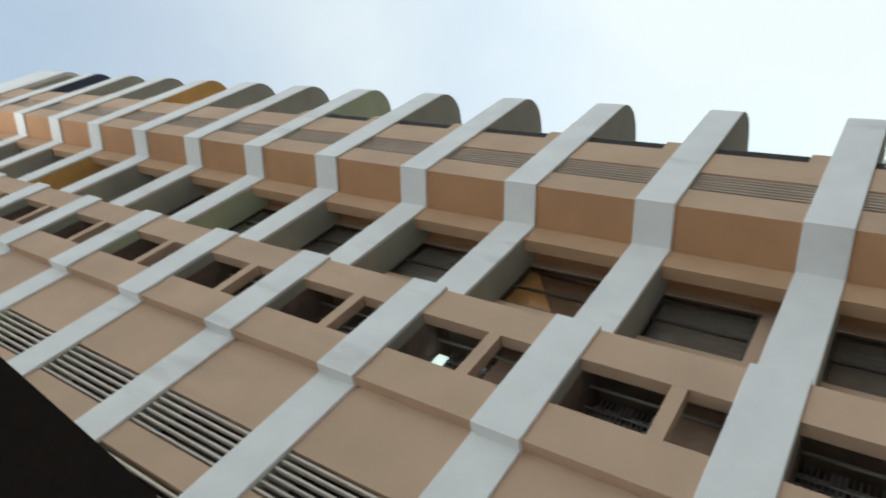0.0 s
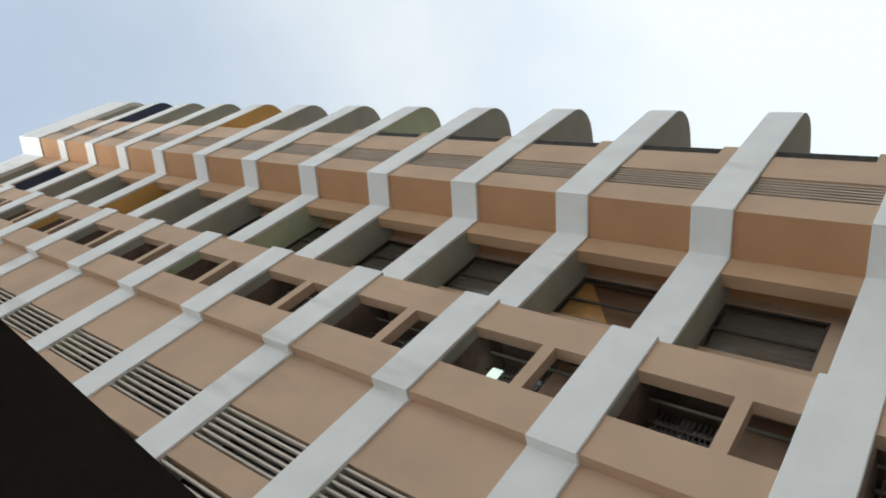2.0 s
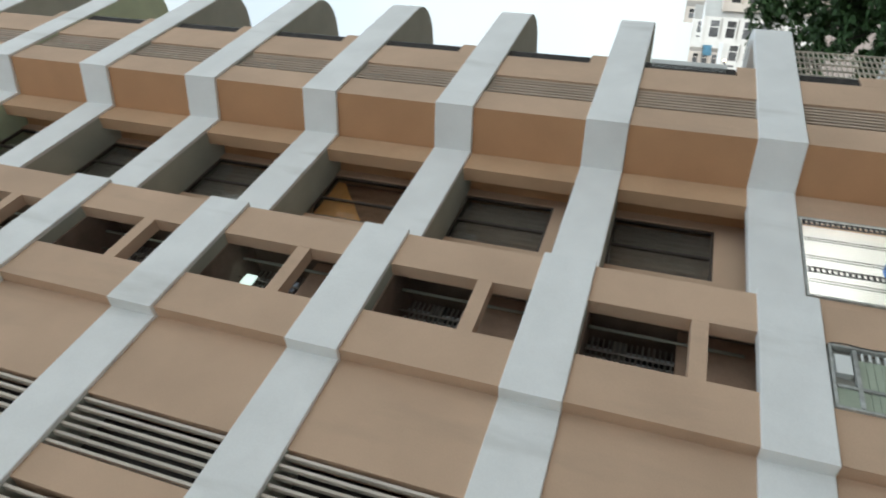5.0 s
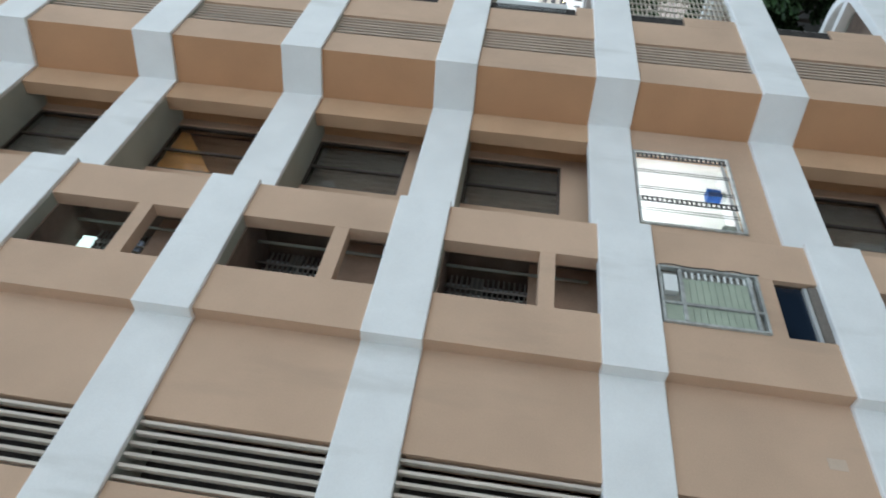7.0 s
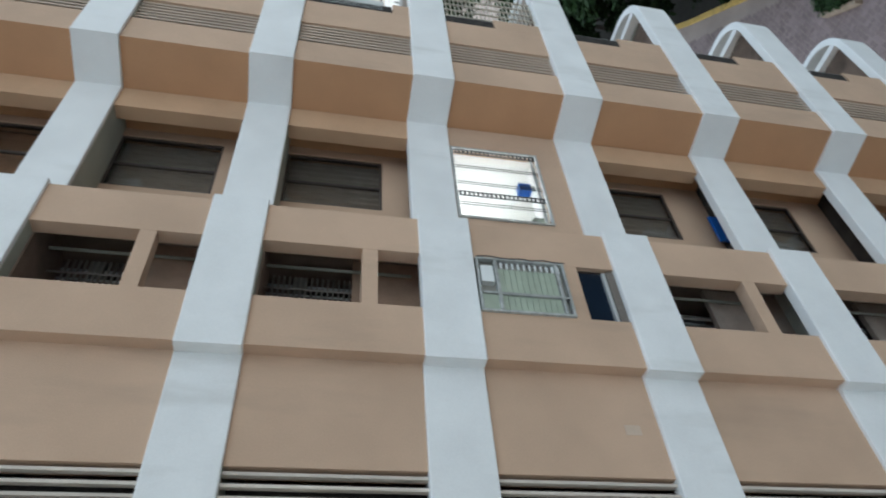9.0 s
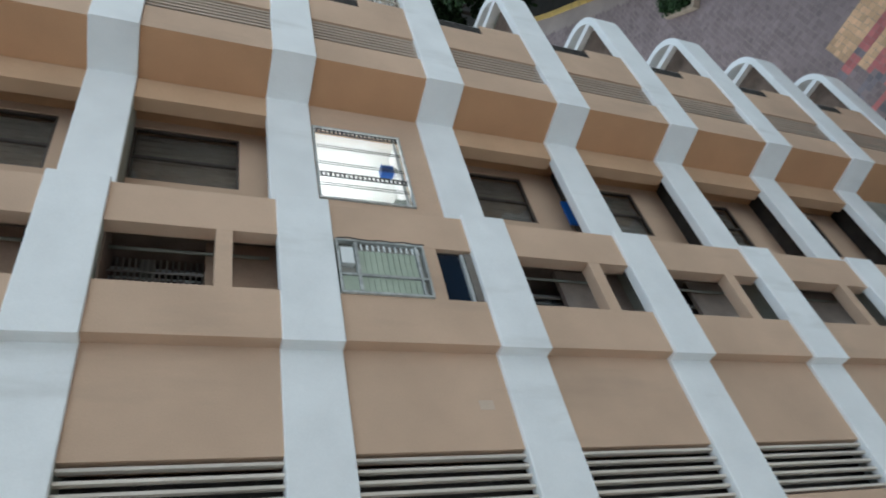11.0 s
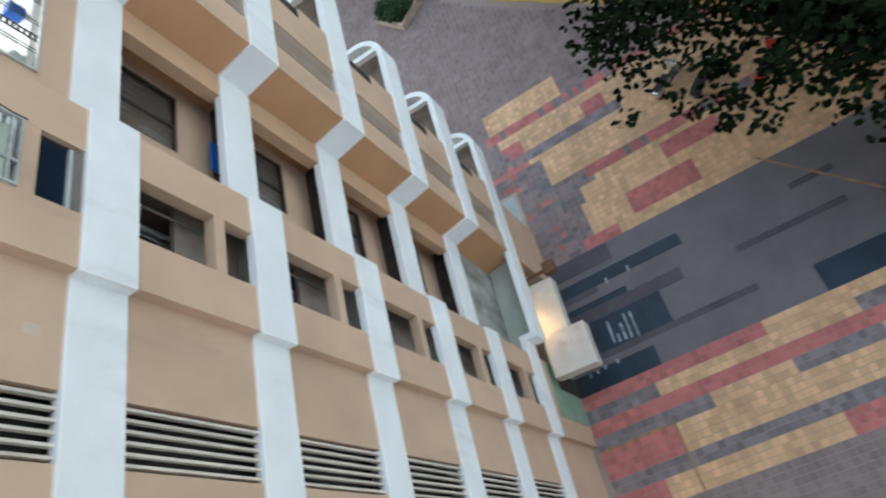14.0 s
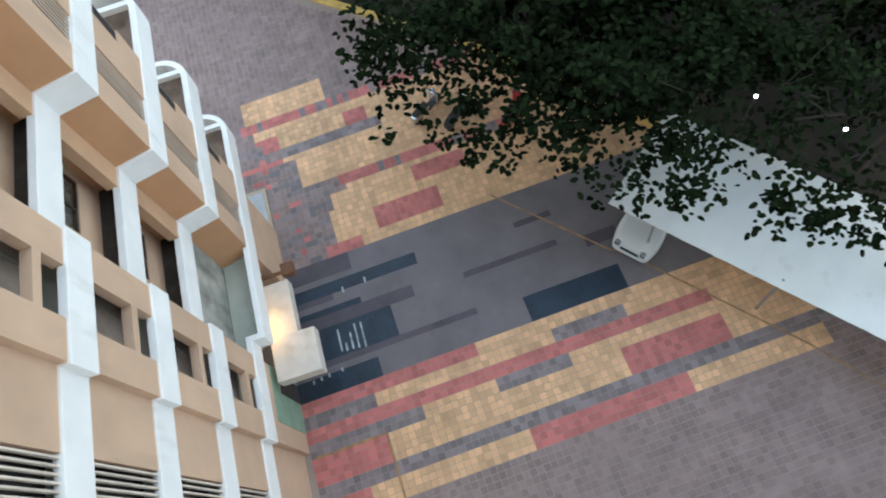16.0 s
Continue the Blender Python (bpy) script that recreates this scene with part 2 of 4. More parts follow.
def splayed(bm, x0, x1, y0, y1, dx, z0, z1):
    """A wall that runs askew: its far end is moved by dx."""
    v = add_box(bm, x0, x1, y0, y1, z0, z1)
    for q in v:
        if q.co.y > (y0 + y1) / 2:
            q.co.x += dx
    return bm


bay_a = pieces("wall_panel", TAN, (LEFT, 1.54, WA, 7.05, Z0, Z1), (2.39, 2.87, WA, 7.05, Z0, Z1), (3.68, XB + 0.10, WA, 7.05, Z0, Z1))
bay_b = pieces("pier", TAN, (XB + SET, 5.94, WB, 6.78, Z0, Z1), (6.98, XC - SET, WB, 6.78, Z0, Z1))
bay_b += pieces("rail", TAN, (5.94, 6.98, WB + 0.003, 6.777, 0.60, 0.82))
bay_b += pieces("side_wall", RECESS_TRAY_BROWN, (XB + SET, XB + 0.26, 6.78, BACK_B, DEEP, Z1), (XC - SET - 0.2, XC - SET, 6.78, BACK_B, DEEP, Z1))
# Added sheet: it darkens the slab's cream underside inside the recess.
bay_b += pieces("recess_ceiling", RECESS_TRAY_BROWN, (XB + 0.27, XC - 0.27, 6.785, BACK_B - 0.005, H - 0.03, H + 0.003))


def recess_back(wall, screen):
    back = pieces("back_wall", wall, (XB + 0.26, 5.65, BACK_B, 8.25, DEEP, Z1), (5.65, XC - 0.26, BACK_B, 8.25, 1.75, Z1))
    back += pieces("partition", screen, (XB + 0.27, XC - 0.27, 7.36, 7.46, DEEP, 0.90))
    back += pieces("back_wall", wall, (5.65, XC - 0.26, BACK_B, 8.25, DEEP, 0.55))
    for px, py, r, mat in ((6.02, 7.72, 0.035, ALU), (6.20, 7.78, 0.022, ALU), (5.60, 7.92, 0.05, ALU), (7.14, 7.84, 0.022, ALU), (7.36, 7.90, 0.04, ALU), (7.38, 7.05, 0.018, STEEL_GREY), (7.22, 7.30, 0.026, CREAM), (6.98, 7.52, 0.016, STEEL_GREY)):
        bm = bmesh.new()
        add_tube(bm, (px, py, DEEP if py > 7.46 else 0.0), (px, py, H), r, r, 10)
        back.append(("drain_pipe", mesh_of("drain_pipe", bm, mat, True)))
    return back


bay_b_back = recess_back(RECESS_TRAY_BROWN, SHADED_TAN)
bay_b_back_pale = recess_back(PLASTER_PALE, PLASTER_PALE)
bay_c = pieces("strip_wall", STRIP, (10.60, XI + 0.05, WC, 7.33, Z0, Z1))
bay_c += pieces("back_wall", TAN, (XC - SET, 9.33, BACK, 8.0, DEEP, Z1), (10.78, XD + 0.3, BACK, 8.0, DEEP, Z1))
bay_c += pieces("sill_wall", TAN, (9.33, 10.78, BACK, 8.0, DEEP, 0.39))
bay_c_flush = pieces("wall_panel", TAN, (XC - SET, 8.45, WC, 7.19, Z0, Z1), (10.48, XI + 0.05, WC, 7.19, Z0, Z1))
bay_c_flush += pieces("sill_wall", TAN, (8.45, 10.48, WC, 7.19, Z0, 0.49)) + pieces("lintel", TAN, (8.45, 10.48, WC, 7.19, 2.19, Z1))
bay_d = pieces("wall_panel", TAN, (XD + SET, 12.15, WD, 6.40, Z0, Z1), (12.97, XE, WD, 6.40, Z0, Z1))
bay_d += pieces("side_wall", TAN, (XE - 0.22, XE, 6.40, 9.4, DEEP, Z1))
bay_d += [("side_wall", mesh_of("side_wall", splayed(bmesh.new(), XD + SET, XD + 0.30, WD + 0.004, BACK, -0.40, DEEP, Z1), ORANGE_TAN))]
parapet_me = [mesh_of("parapet", boxes((XE + 0.003, XE + 0.42, WD, 6.40, Z0, h)), TAN) for h in (0.36, 1.08)]
bay_c_stained = pieces("wall_panel", STAINED, (XC - SET, XI + 0.05, YC + 0.22, 7.40, DEEP, Z1))
slat_a = mesh_of("slat", boxes((-0.020, 0.020, -0.04, 0.04, 0, H), bevel=0.005), SLAT_PALE)
slat_d = mesh_of("slat", boxes((-0.026, 0.026, -0.012, 0.012, 0, H), bevel=0.004), SLAT)
# Near-black sheets behind the slats draw the shade in their gaps.
gap_shade_a = mesh_of("louvre_shaft", boxes((2.80, 3.8, 7.35, 7.38, DEEP, H + 0.02)), GAP_SHADE)
gap_shade_a2 = mesh_of("louvre_shaft", boxes((1.45, 2.5, 7.35, 7.38, DEEP, H + 0.02)), GAP_SHADE)
gap_shade_d = mesh_of("louvre_shaft", boxes((12.05, 13.07, 6.70, 6.73, DEEP, H + 0.02)), GAP_SHADE)
band_me = mesh_of("floor_band", band_mesh(BAND, 0.20), WHITE)
top_band_me = mesh_of("floor_band", band_mesh(2.6, 0.20), WHITE)
low_band_me = mesh_of("floor_band", band_mesh(BAND, 0.20, True), WHITE)
low_slab_me = mesh_of("floor_slab", slab_mesh(True), CREAM)
slab_me = {m.name: mesh_of("floor_slab", slab_mesh(), m) for m in (CREAM, ORANGE, NAVY, PALE_GREEN)}
bar_me = mesh_of("tray_bar", boxes((16.50, 16.68, YD + 0.19, 9.5, -0.20, -0.01), bevel=0.01), WHITE)
tray_me = mesh_of("tray_floor", boxes((XE + 0.01, END_X + 0.65, YD + 0.21, 9.5, -BAND + 0.30, -BAND + 0.312)), RECESS_TRAY_BROWN)
gutter_me = mesh_of("gutter_floor", boxes((XC + 0.2, XI - 0.02, YC + 0.21, BACK, -BAND + 0.301, -BAND + 0.312)), GUTTER_SHADE)
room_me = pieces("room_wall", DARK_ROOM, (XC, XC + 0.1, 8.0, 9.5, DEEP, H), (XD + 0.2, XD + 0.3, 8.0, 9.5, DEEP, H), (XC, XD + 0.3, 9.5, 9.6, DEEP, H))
lit_room_me = pieces("room_wall", LIT_ROOM, (XC + 0.15, XC + 0.25, 7.20, 9.3, DEEP, H - 0.01), (XI - 0.2, XI - 0.1, 7.20, 9.3, DEEP, H - 0.01), (XC + 0.15, XI - 0.1, 9.3, 9.4, DEEP, H - 0.01), (XC + 0.25, XI - 0.2, 7.20, 9.3, H - 0.06, H - 0.01))
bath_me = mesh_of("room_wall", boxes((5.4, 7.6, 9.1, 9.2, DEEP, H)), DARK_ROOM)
# Solid near-black blocks drawn for the shaded gap beside the sash.
sash_dark = [mesh_of("sash_gap", boxes((XE + 0.003, XE + 0.33, WD + 0.02, 6.45, h, H - 0.01)), GAP_SHADE) for h in (0.38, 1.10)]
sash_me = [mesh_of("open_sash", boxes((XE + 0.335, XE + 0.365, WD + 0.03, WD + 0.07, h, H - 0.05), bevel=0.008), ALU) for h in (0.38, 1.10)]



def ring_mesh(x0, x1, z0, z1, y0, y1, w):
    """A rectangular frame in one piece."""
    bm = bmesh.new()
    loops = []
    for y in (y0, y1):
        for e in (0, w):
            loops.append([bm.verts.new(p) for p in ((x0 + e, y, z0 + e), (x1 - e, y, z0 + e), (x1 - e, y, z1 - e), (x0 + e, y, z1 - e))])
    fo, fi, bo, bi = loops
    for k in range(4):
        n = (k + 1) % 4
        bm.faces.new((fo[k], fo[n], fi[n], fi[k]))
        bm.faces.new((bo[k], bi[k], bi[n], bo[n]))
        bm.faces.new((fo[k], bo[k], bo[n], fo[n]))
        bm.faces.new((fi[k], fi[n], bi[n], bi[k]))
    return bm


win_frame = mesh_of("window", ring_mesh(9.33, 10.78, 0.39, H, 7.82, 7.90, 0.05), FRAME)
win_mullion = mesh_of("mullion", boxes((9.96, 10.01, 7.83, 7.89, 0.44, H - 0.05), bevel=0.006), FRAME)
win_pane_l = mesh_of("pane", boxes((9.38, 9.96, 7.855, 7.863, 0.44, H - 0.05)), GLASS)
win_pane_r = mesh_of("pane", boxes((10.01, 10.73, 7.845, 7.853, 0.44, H - 0.05)), GLASS)
bath_frame = mesh_of("window", ring_mesh(5.65, XC - 0.26, 0.55, 1.75, 8.13, 8.20, 0.05), FRAME)
bath_frame_pale = mesh_of("window", ring_mesh(5.65, XC - 0.26, 0.55, 1.75, 8.06, 8.20, 0.10), ALU)
bath_mullion = mesh_of("mullion", boxes((6.60, 6.65, 8.14, 8.19, 0.60, 1.70)), FRAME)
bath_pane = mesh_of("pane", boxes((5.70, 6.60, 8.16, 8.168, 0.60, 1.70)), GLASS)
bath_pane_r = mesh_of("pane", boxes((6.65, XC - 0.31, 8.15, 8.158, 0.60, 1.70)), GLASS)
grille_bar = mesh_of("bar", boxes((5.50, XC - 0.29, 7.80, 7.83, -0.014, 0.014)), STEEL_GREY)
box_me = mesh_of("vent_box", boxes((7.27, XC - 0.27, 7.82, 8.05, 1.57, 1.80), bevel=0.02), CURTAIN)


def curtain_mesh(x0, x1, y, z0, z1, folds, depth=0.04):
    bm = bmesh.new()
    n = folds * 6
    cols = []
    for k in range(n + 1):
        x = x0 + (x1 - x0) * k / n
        dy = depth * math.sin(k / 6 * math.tau)
        cols.append([bm.verts.new((x, y + dy, z0)), bm.verts.new((x, y + dy, z1)), bm.verts.new((x, y + dy + 0.006, z1)), bm.verts.new((x, y + dy + 0.006, z0))])
    for a, b in zip(cols, cols[1:]):
        for k in range(4):
            bm.faces.new((a[k], b[k], b[(k + 1) % 4], a[(k + 1) % 4]))
    return bm


curtain_full = mesh_of("curtain", curtain_mesh(9.36, 10.76, 7.965, 0.2, 2.15, 9, 0.02), CURTAIN)
curtain_half = mesh_of("curtain", curtain_mesh(9.36, 10.25, 7.965, 0.2, 2.15, 5, 0.02), CURTAIN)
# Slanted orange and flat brown sheets stand for a room's ceiling and wall.
brown_wall_sheet = mesh_of("curtain", curtain_mesh(9.36, 10.76, 8.02, 0.2, 2.15, 6, 0.012), WALL_BROWN)
bm = curtain_mesh(9.40, 10.72, 7.95, 0.0, 2.15, 4, 0.006)
for v in bm.verts:
    if v.co.z < 1:
        v.co.z = 0.98 + 1.0 * max(0.0, (v.co.x - 9.40) / 1.32)
orange_ceiling_sheet = mesh_of("curtain", bm, CEILING_ORANGE)

rng = random.Random(4)
LIT = -1
for i in range(LOW, TOP + 1):
    z = STOREY * i
    under = {8: ORANGE, 11: NAVY, 5: PALE_GREEN}.get(i, CREAM)
    if i == TOP:
        place("floor_band", top_band_me, building, (0, 0, z + 1.8))
    else:
        place("floor_band", low_band_me if i == LOW else band_me, building, (0, 0, z))
    place("floor_slab", low_slab_me if i == LOW else slab_me[under.name], building, (0, 0, z))
    place("tray_floor", tray_me, building, (0, 0, z))
    place("gutter_floor", gutter_me, building, (0, 0, z))
    place("tray_bar", bar_me, building, (0, 0, z))
    if i == LOW:
        continue
    b = z - STOREY
    at = (0, 0, b)
    group = bay_a + bay_b + bay_d
    if i == LIT:
        group = group + bay_c_flush + lit_room_me
    elif i == LOW + 1:
        group = group + bay_b_back_pale + bay_c_stained
    else:
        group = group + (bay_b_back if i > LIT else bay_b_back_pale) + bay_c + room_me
    for nm, me in group:
        place(nm, me, building, at)
    place("parapet", parapet_me[i < 0], building, at)
    place("louvre_shaft", gap_shade_a, building, at)
    place("louvre_shaft", gap_shade_a2, building, at)
    place("louvre_shaft", gap_shade_d, building, at)
    for x0, y, gap, count in ((2.94, WA + 0.06, 0.134, 6), (1.62, WA + 0.06, 0.134, 6), (12.205, WD + 0.05, 0.1183, 7)):
        lou = place("louvre", None, building, at)
        for k in range(count):
            place("slat", slat_d if x0 > 9 else slat_a, lou, (x0 + k * gap, y, 0))
    if i != LIT:
        place("room_wall", bath_me, building, at)
        w = place("window", bath_frame if i > LIT else bath_frame_pale, building, at)
        place("mullion", bath_mullion, w)
        place("pane", bath_pane, w)
        place("pane", bath_pane_r, w)
        g = place("window_grille", None, building, at) if i > LIT else None
        for k in range(17 if g else 0):
            place("bar", grille_bar, g, (0, 0, 0.74 + k * 0.085))
        if i in (0, 1):
            place("vent_box", box_me, building, at)
        if i != LOW + 1:
            w = place("window", win_frame, building, at)
            place("mullion", win_mullion, w)
            place("pane", win_pane_l, w)
            place("pane", win_pane_r, w)
            me = orange_ceiling_sheet if i == 2 else curtain_full if i in (0, 1, 3) else rng.choice((curtain_full, curtain_half, curtain_full, curtain_full))
            place("curtain", me, building, at)
            if i == 2:
                place("curtain", brown_wall_sheet, building, at)
    if i <= 5:
        place("sash_gap", sash_dark[i < 0], building, at)
        place("open_sash", sash_me[i < 0], building, at)

# storey with the lit room: enclosed bay with a barred aluminium window
zl = STOREY * (LIT - 1)
w = part("window", ring_mesh(8.45, 10.48, 0.49, 2.19, YC + 0.02, YC + 0.10, 0.035), ALU_OLD, building, "aluminium window of a brightly lit room", (0, 0, zl))
for x in (8.80, 8.86, 9.38, 9.44, 9.86, 9.92):
    part("bar", boxes((x - 0.005, x + 0.005, YC + 0.03, YC + 0.042, 0.54, 2.14)), IRON, w)
for x in (9.10, 10.36):
    for dx in (-0.055, 0.055):
        part("ladder_rail", boxes((x + dx - 0.008, x + dx + 0.008, YC + 0.03, YC + 0.05, 0.54, 2.14)), IRON, w)
    rung = mesh_of("rung", boxes((x - 0.045, x + 0.045, YC + 0.032, YC + 0.048, -0.016, 0.016)), IRON)
    for k in range(20):
        place("rung", rung, w, (0, 0, 0.57 + k * 0.081))
part("mullion", boxes((8.5, 10.43, YC + 0.055, YC + 0.085, 0.60, 0.64)), ALU, w)
part("pane", boxes((8.50, 10.43, YC + 0.06, YC + 0.068, 0.54, 2.14)), GLASS, w)
lamp = thing("indoor_glow", "white tube lamp on the wall of the lit room", "lamp", (0, 0, zl))
bm = bmesh.new()
add_tube(bm, (8.5, 9.22, 1.9), (10.2, 9.22, 1.9), 0.03, 0.03, 10)
part("tube", bm, TUBE, lamp, "glowing white tube")
part("holder", boxes((8.4, 10.3, 9.255, 9.298, 1.86, 1.94)), LIT_ROOM, lamp)
room_light = bpy.data.lights.new("room_light", "AREA")
room_light.shape, room_light.size, room_light.size_y, room_light.energy = "RECTANGLE", 1.7, 0.5, 38
new("room_light", room_light).matrix_world = look((9.4, 8.9, zl + 2.05), (9.4, 8.0, zl + 0.2))
basket = thing("basket", "blue ribbed plastic basket hung inside the window", "basket", (9.64, YC + 0.25, zl + 0.60))
part("body", boxes((0, 0.20, 0, 0.16, 0.04, 0.26), bevel=0.02), BLUE, basket)
part("rim", boxes((-0.015, 0.215, -0.015, 0.175, 0.255, 0.285), bevel=0.008), BLUE, basket)
rib = mesh_of("rib", boxes((-0.008, 0.208, -0.008, 0.168, -0.012, 0.012)), BLUE)
for k in range(4):
    place("rib", rib, basket, (0, 0, 0.07 + k * 0.05))
part("base", boxes((0.02, 0.18, 0.02, 0.14, -0.04, 0.045)), LIT_ROOM, basket)
bag = thing("plastic_bag", "pale green plastic bag on the window ledge", "bag", (8.62, YC + 0.26, zl + 0.56))
bm = bmesh.new()
bmesh.ops.create_icosphere(bm, subdivisions=3, radius=1.0)
bagr = random.Random(3)
for v in bm.verts:
    f = 1 + 0.12 * math.sin(7 * v.co.x + 5 * v.co.z) + bagr.uniform(-0.05, 0.05)
    v.co = Vector((v.co.x * 0.21 * f * (1.15 - 0.3 * v.co.z), v.co.y * 0.12 * f, (max(v.co.z, -0.75) + 0.75) * 0.15 * f))
part("sack", bm, material("pale_bag", (0.45, 0.52, 0.46), 0.4, var=0.2, scale=8), bag, smooth=True)
part("ledge_board", boxes((8.5, 10.43, YC + 0.215, YC + 0.55, 0.50, 0.56)), LIT_ROOM, building, "", (0, 0, zl))

w = part("window", ring_mesh(5.94, 6.98, 0.82, 2.18, YB + 0.02, YB + 0.10, 0.035), ALU_OLD, building, "aluminium window with green ribbed panels", (0, 0, zl))
part("mullion", boxes((6.27, 6.31, YB + 0.025, YB + 0.09, 0.85, 2.13)), ALU_OLD, w)
part("mullion", boxes((5.99, 6.93, YB + 0.022, YB + 0.085, 1.86, 1.91)), ALU_OLD, w)
part("mullion", boxes((5.99, 6.93, YB + 0.022, YB + 0.085, 0.93, 0.97)), ALU_OLD, w)
for x0, x1 in ((5.99, 6.27), (6.31, 6.79)):
    for k in range(10):
        z0 = 0.98 + k * 0.088
        part("panel", boxes((x0, x1, YB + 0.055, YB + 0.075, z0, z0 + 0.083), bevel=0.005), FROSTED, w)
part("panel", boxes((5.99, 6.27, YB + 0.05, YB + 0.07, 1.91, 2.13)), FROSTED, w)
part("vent_box", boxes((6.50, 6.82, YB + 0.03, YB + 0.2, 1.93, 2.12), bevel=0.01), LIT_ROOM, w)
for k in range(11):
    z0 = 0.90 + k * 0.088
    part("bar", boxes((6.80, 6.92, YB + 0.05, YB + 0.07, z0, z0 + 0.03)), LIT_ROOM, w)
wire = bmesh.new()
wr = random.Random(8)
last = (6.985, YB + 0.015, 0.80)
for k in range(1, 9):
    q = (6.985 + wr.uniform(-0.012, 0.02), YB + 0.015, 0.80 + k * 0.17)
    add_tube(wire, last, q, 0.010, 0.010, 6)
    last = q
part("cable", wire, IRON, w, "sagging black cable")
part("backing", boxes((5.96, 6.96, YB + 0.12, YB + 0.14, 0.82, 2.16)), CURTAIN, w)
w = part("window", ring_mesh(5.945, 6.975, -0.02, 0.595, YB + 0.14, YB + 0.20, 0.018), FRAME, building, "small aluminium window with dark glass", (0, 0, zl))
part("mullion", boxes((5.97, 6.95, YB + 0.11, YB + 0.19, 0.13, 0.18), bevel=0.006), ALU, w)
part("sill_rubble", boxes((5.97, 6.95, YB + 0.08, YB + 0.19, 0.0, 0.125), bevel=0.02), DIRTY, w, "crumbling grey mortar")
part("pane", boxes((5.965, 6.955, YB + 0.16, YB + 0.168, 0.185, 0.575)), NAVY_GLASS, w)

# added glow for a bright bathroom pane two storeys up, blue board in bay below
bath = thing("indoor_glow", "added glowing panel standing for a bright bathroom pane", "lamp", (0, 0, 3.0))
part("tube", boxes((6.80, 7.06, 7.50, 7.54, 1.86, 2.08), bevel=0.01), PANEL_GLOW, bath, "glowing white panel")
towel = thing("towel", "white and blue towel hung in the small bathroom opening", "towel", (6.93, 7.58, 3.95))
part("cloth", curtain_mesh(0, 0.24, 0, 0.16, 0.36, 2, 0.02), material("towel_cloth", (0.50, 0.56, 0.68), 0.9, var=0.5, scale=14), towel)
part("rail", boxes((-1.5, 0.58, 0.03, 0.05, 0.34, 0.36)), STEEL_GREY, towel)
board = thing("plastic_board", "blue plastic board lying on the gutter behind the band", "board", (9.2, 7.6, -9.49))
part("board", boxes((0, 0.72, 0, 0.05, 0.0, 0.24), bevel=0.01), BLUE, board)

PATCH = material("pale_filler", (0.62, 0.49, 0.38), 0.9, var=0.1)
part("paint_patch", boxes((4.25, 4.39, WA - 0.004, WA + 0.01, -5.74, -5.53), bevel=0.003), PATCH, building, "pale filled patch")

# cage of thin bars at the end balcony beside the lit room
cage = thing("balcony_cage", "rusty thin-barred cage closing the end balcony", "cage", (XE + 0.02, WD + 0.02, zl))
CAGE = material("cage_bar", (0.50, 0.46, 0.38), 0.6, metal=0.2, var=0.2)
for k in range(5):
    part("cage_post", boxes((0.36 + k * 0.30, 0.395 + k * 0.30, 0, 0.035, 0.03, 2.18), bevel=0.004), CAGE, cage)
cbar = mesh_of("bar", boxes((0.36, 1.58, 0.012, 0.024, -0.013, 0.013)), CAGE)
for k in range(22):
    place("bar", cbar, cage, (0, 0, 0.06 + k * 0.098))
sill = thing("window_tray", "bright metal tray on the end wall", "tray", (XE + 0.01, WD + 0.02, -3.0))
part("tray", boxes((0.1, 0.55, 0, 0.5, 0.55, 2.1), bevel=0.02), ALU, sill)

# bulb and cloth at the end balcony
lampb = thing("balcony_lamp", "small lit bulb on the end balcony's wall", "lamp", (XE + 0.9, WD + 0.08, -2.40))
bm = bmesh.new()
bmesh.ops.create_uvsphere(bm, u_segments=12, v_segments=8, radius=0.028)
part("bulb", bm, WARM, lampb, "glowing warm bulb", smooth=True)
part("holder", boxes((-0.90, -0.04, -0.02, 0.02, -0.02, 0.02), bevel=0.005), IRON, lampb)
cloth = thing("hanging_cloth", "light blue cloth hung over the balcony edge", "cloth", (XE + 1.05, WD + 0.05, -2.10))
part("cloth", curtain_mesh(0, 0.55, 0, -0.02, 0.18, 4, 0.02), material("light_blue_cloth", (0.25, 0.55, 0.75), 0.9, var=0.2, scale=5), cloth)
part("rail", boxes((-1.04, 0.5, -0.012, 0.018, 0.165, 0.19)), STEEL_GREY, cloth)

# body behind the rooms, ground storey and roof
part("core_wall", boxes((LEFT, XE, 9.6, 22.0, GROUND, STOREY * TOP)), TAN, building)
part("roof_slab", boxes((LEFT, XE, 7.2, 22.0, STOREY * TOP + 0.001, STOREY * TOP + 0.2)), DIRTY, building)
for nm, me in pieces("ground_wall", TAN, (LEFT, XB + 0.1, WA, 7.08, GROUND - 0.3, -21.78), (XB + SET, XC - SET, WB, 6.78, GROUND - 0.3, -21.78), (XC - SET - 0.2, XD + 0.3, BACK, 8.0, GROUND - 0.3, -21.3), (XD + SET, XE, WD, 6.40, GROUND - 0.3, -21.78), (XD + SET, XD + 0.28, 6.40, BACK, GROUND - 0.3, -21.78), (XE - 0.22, XE, 6.40, 9.6, GROUND - 0.3, -21.78)):
    place(nm, me, building)

# assumed wing the view is taken from, unseen, blocking sun; eave over its window
wing = thing("wall_unseen_wing", "plain white wall of an assumed unseen wing, blocking sun and sky", "wall", kind="structure")
part("wing_wall", boxes((-6.0, LEFT, -6.0, 22.0, GROUND - 0.3, 36.0)), WHITE, wing)
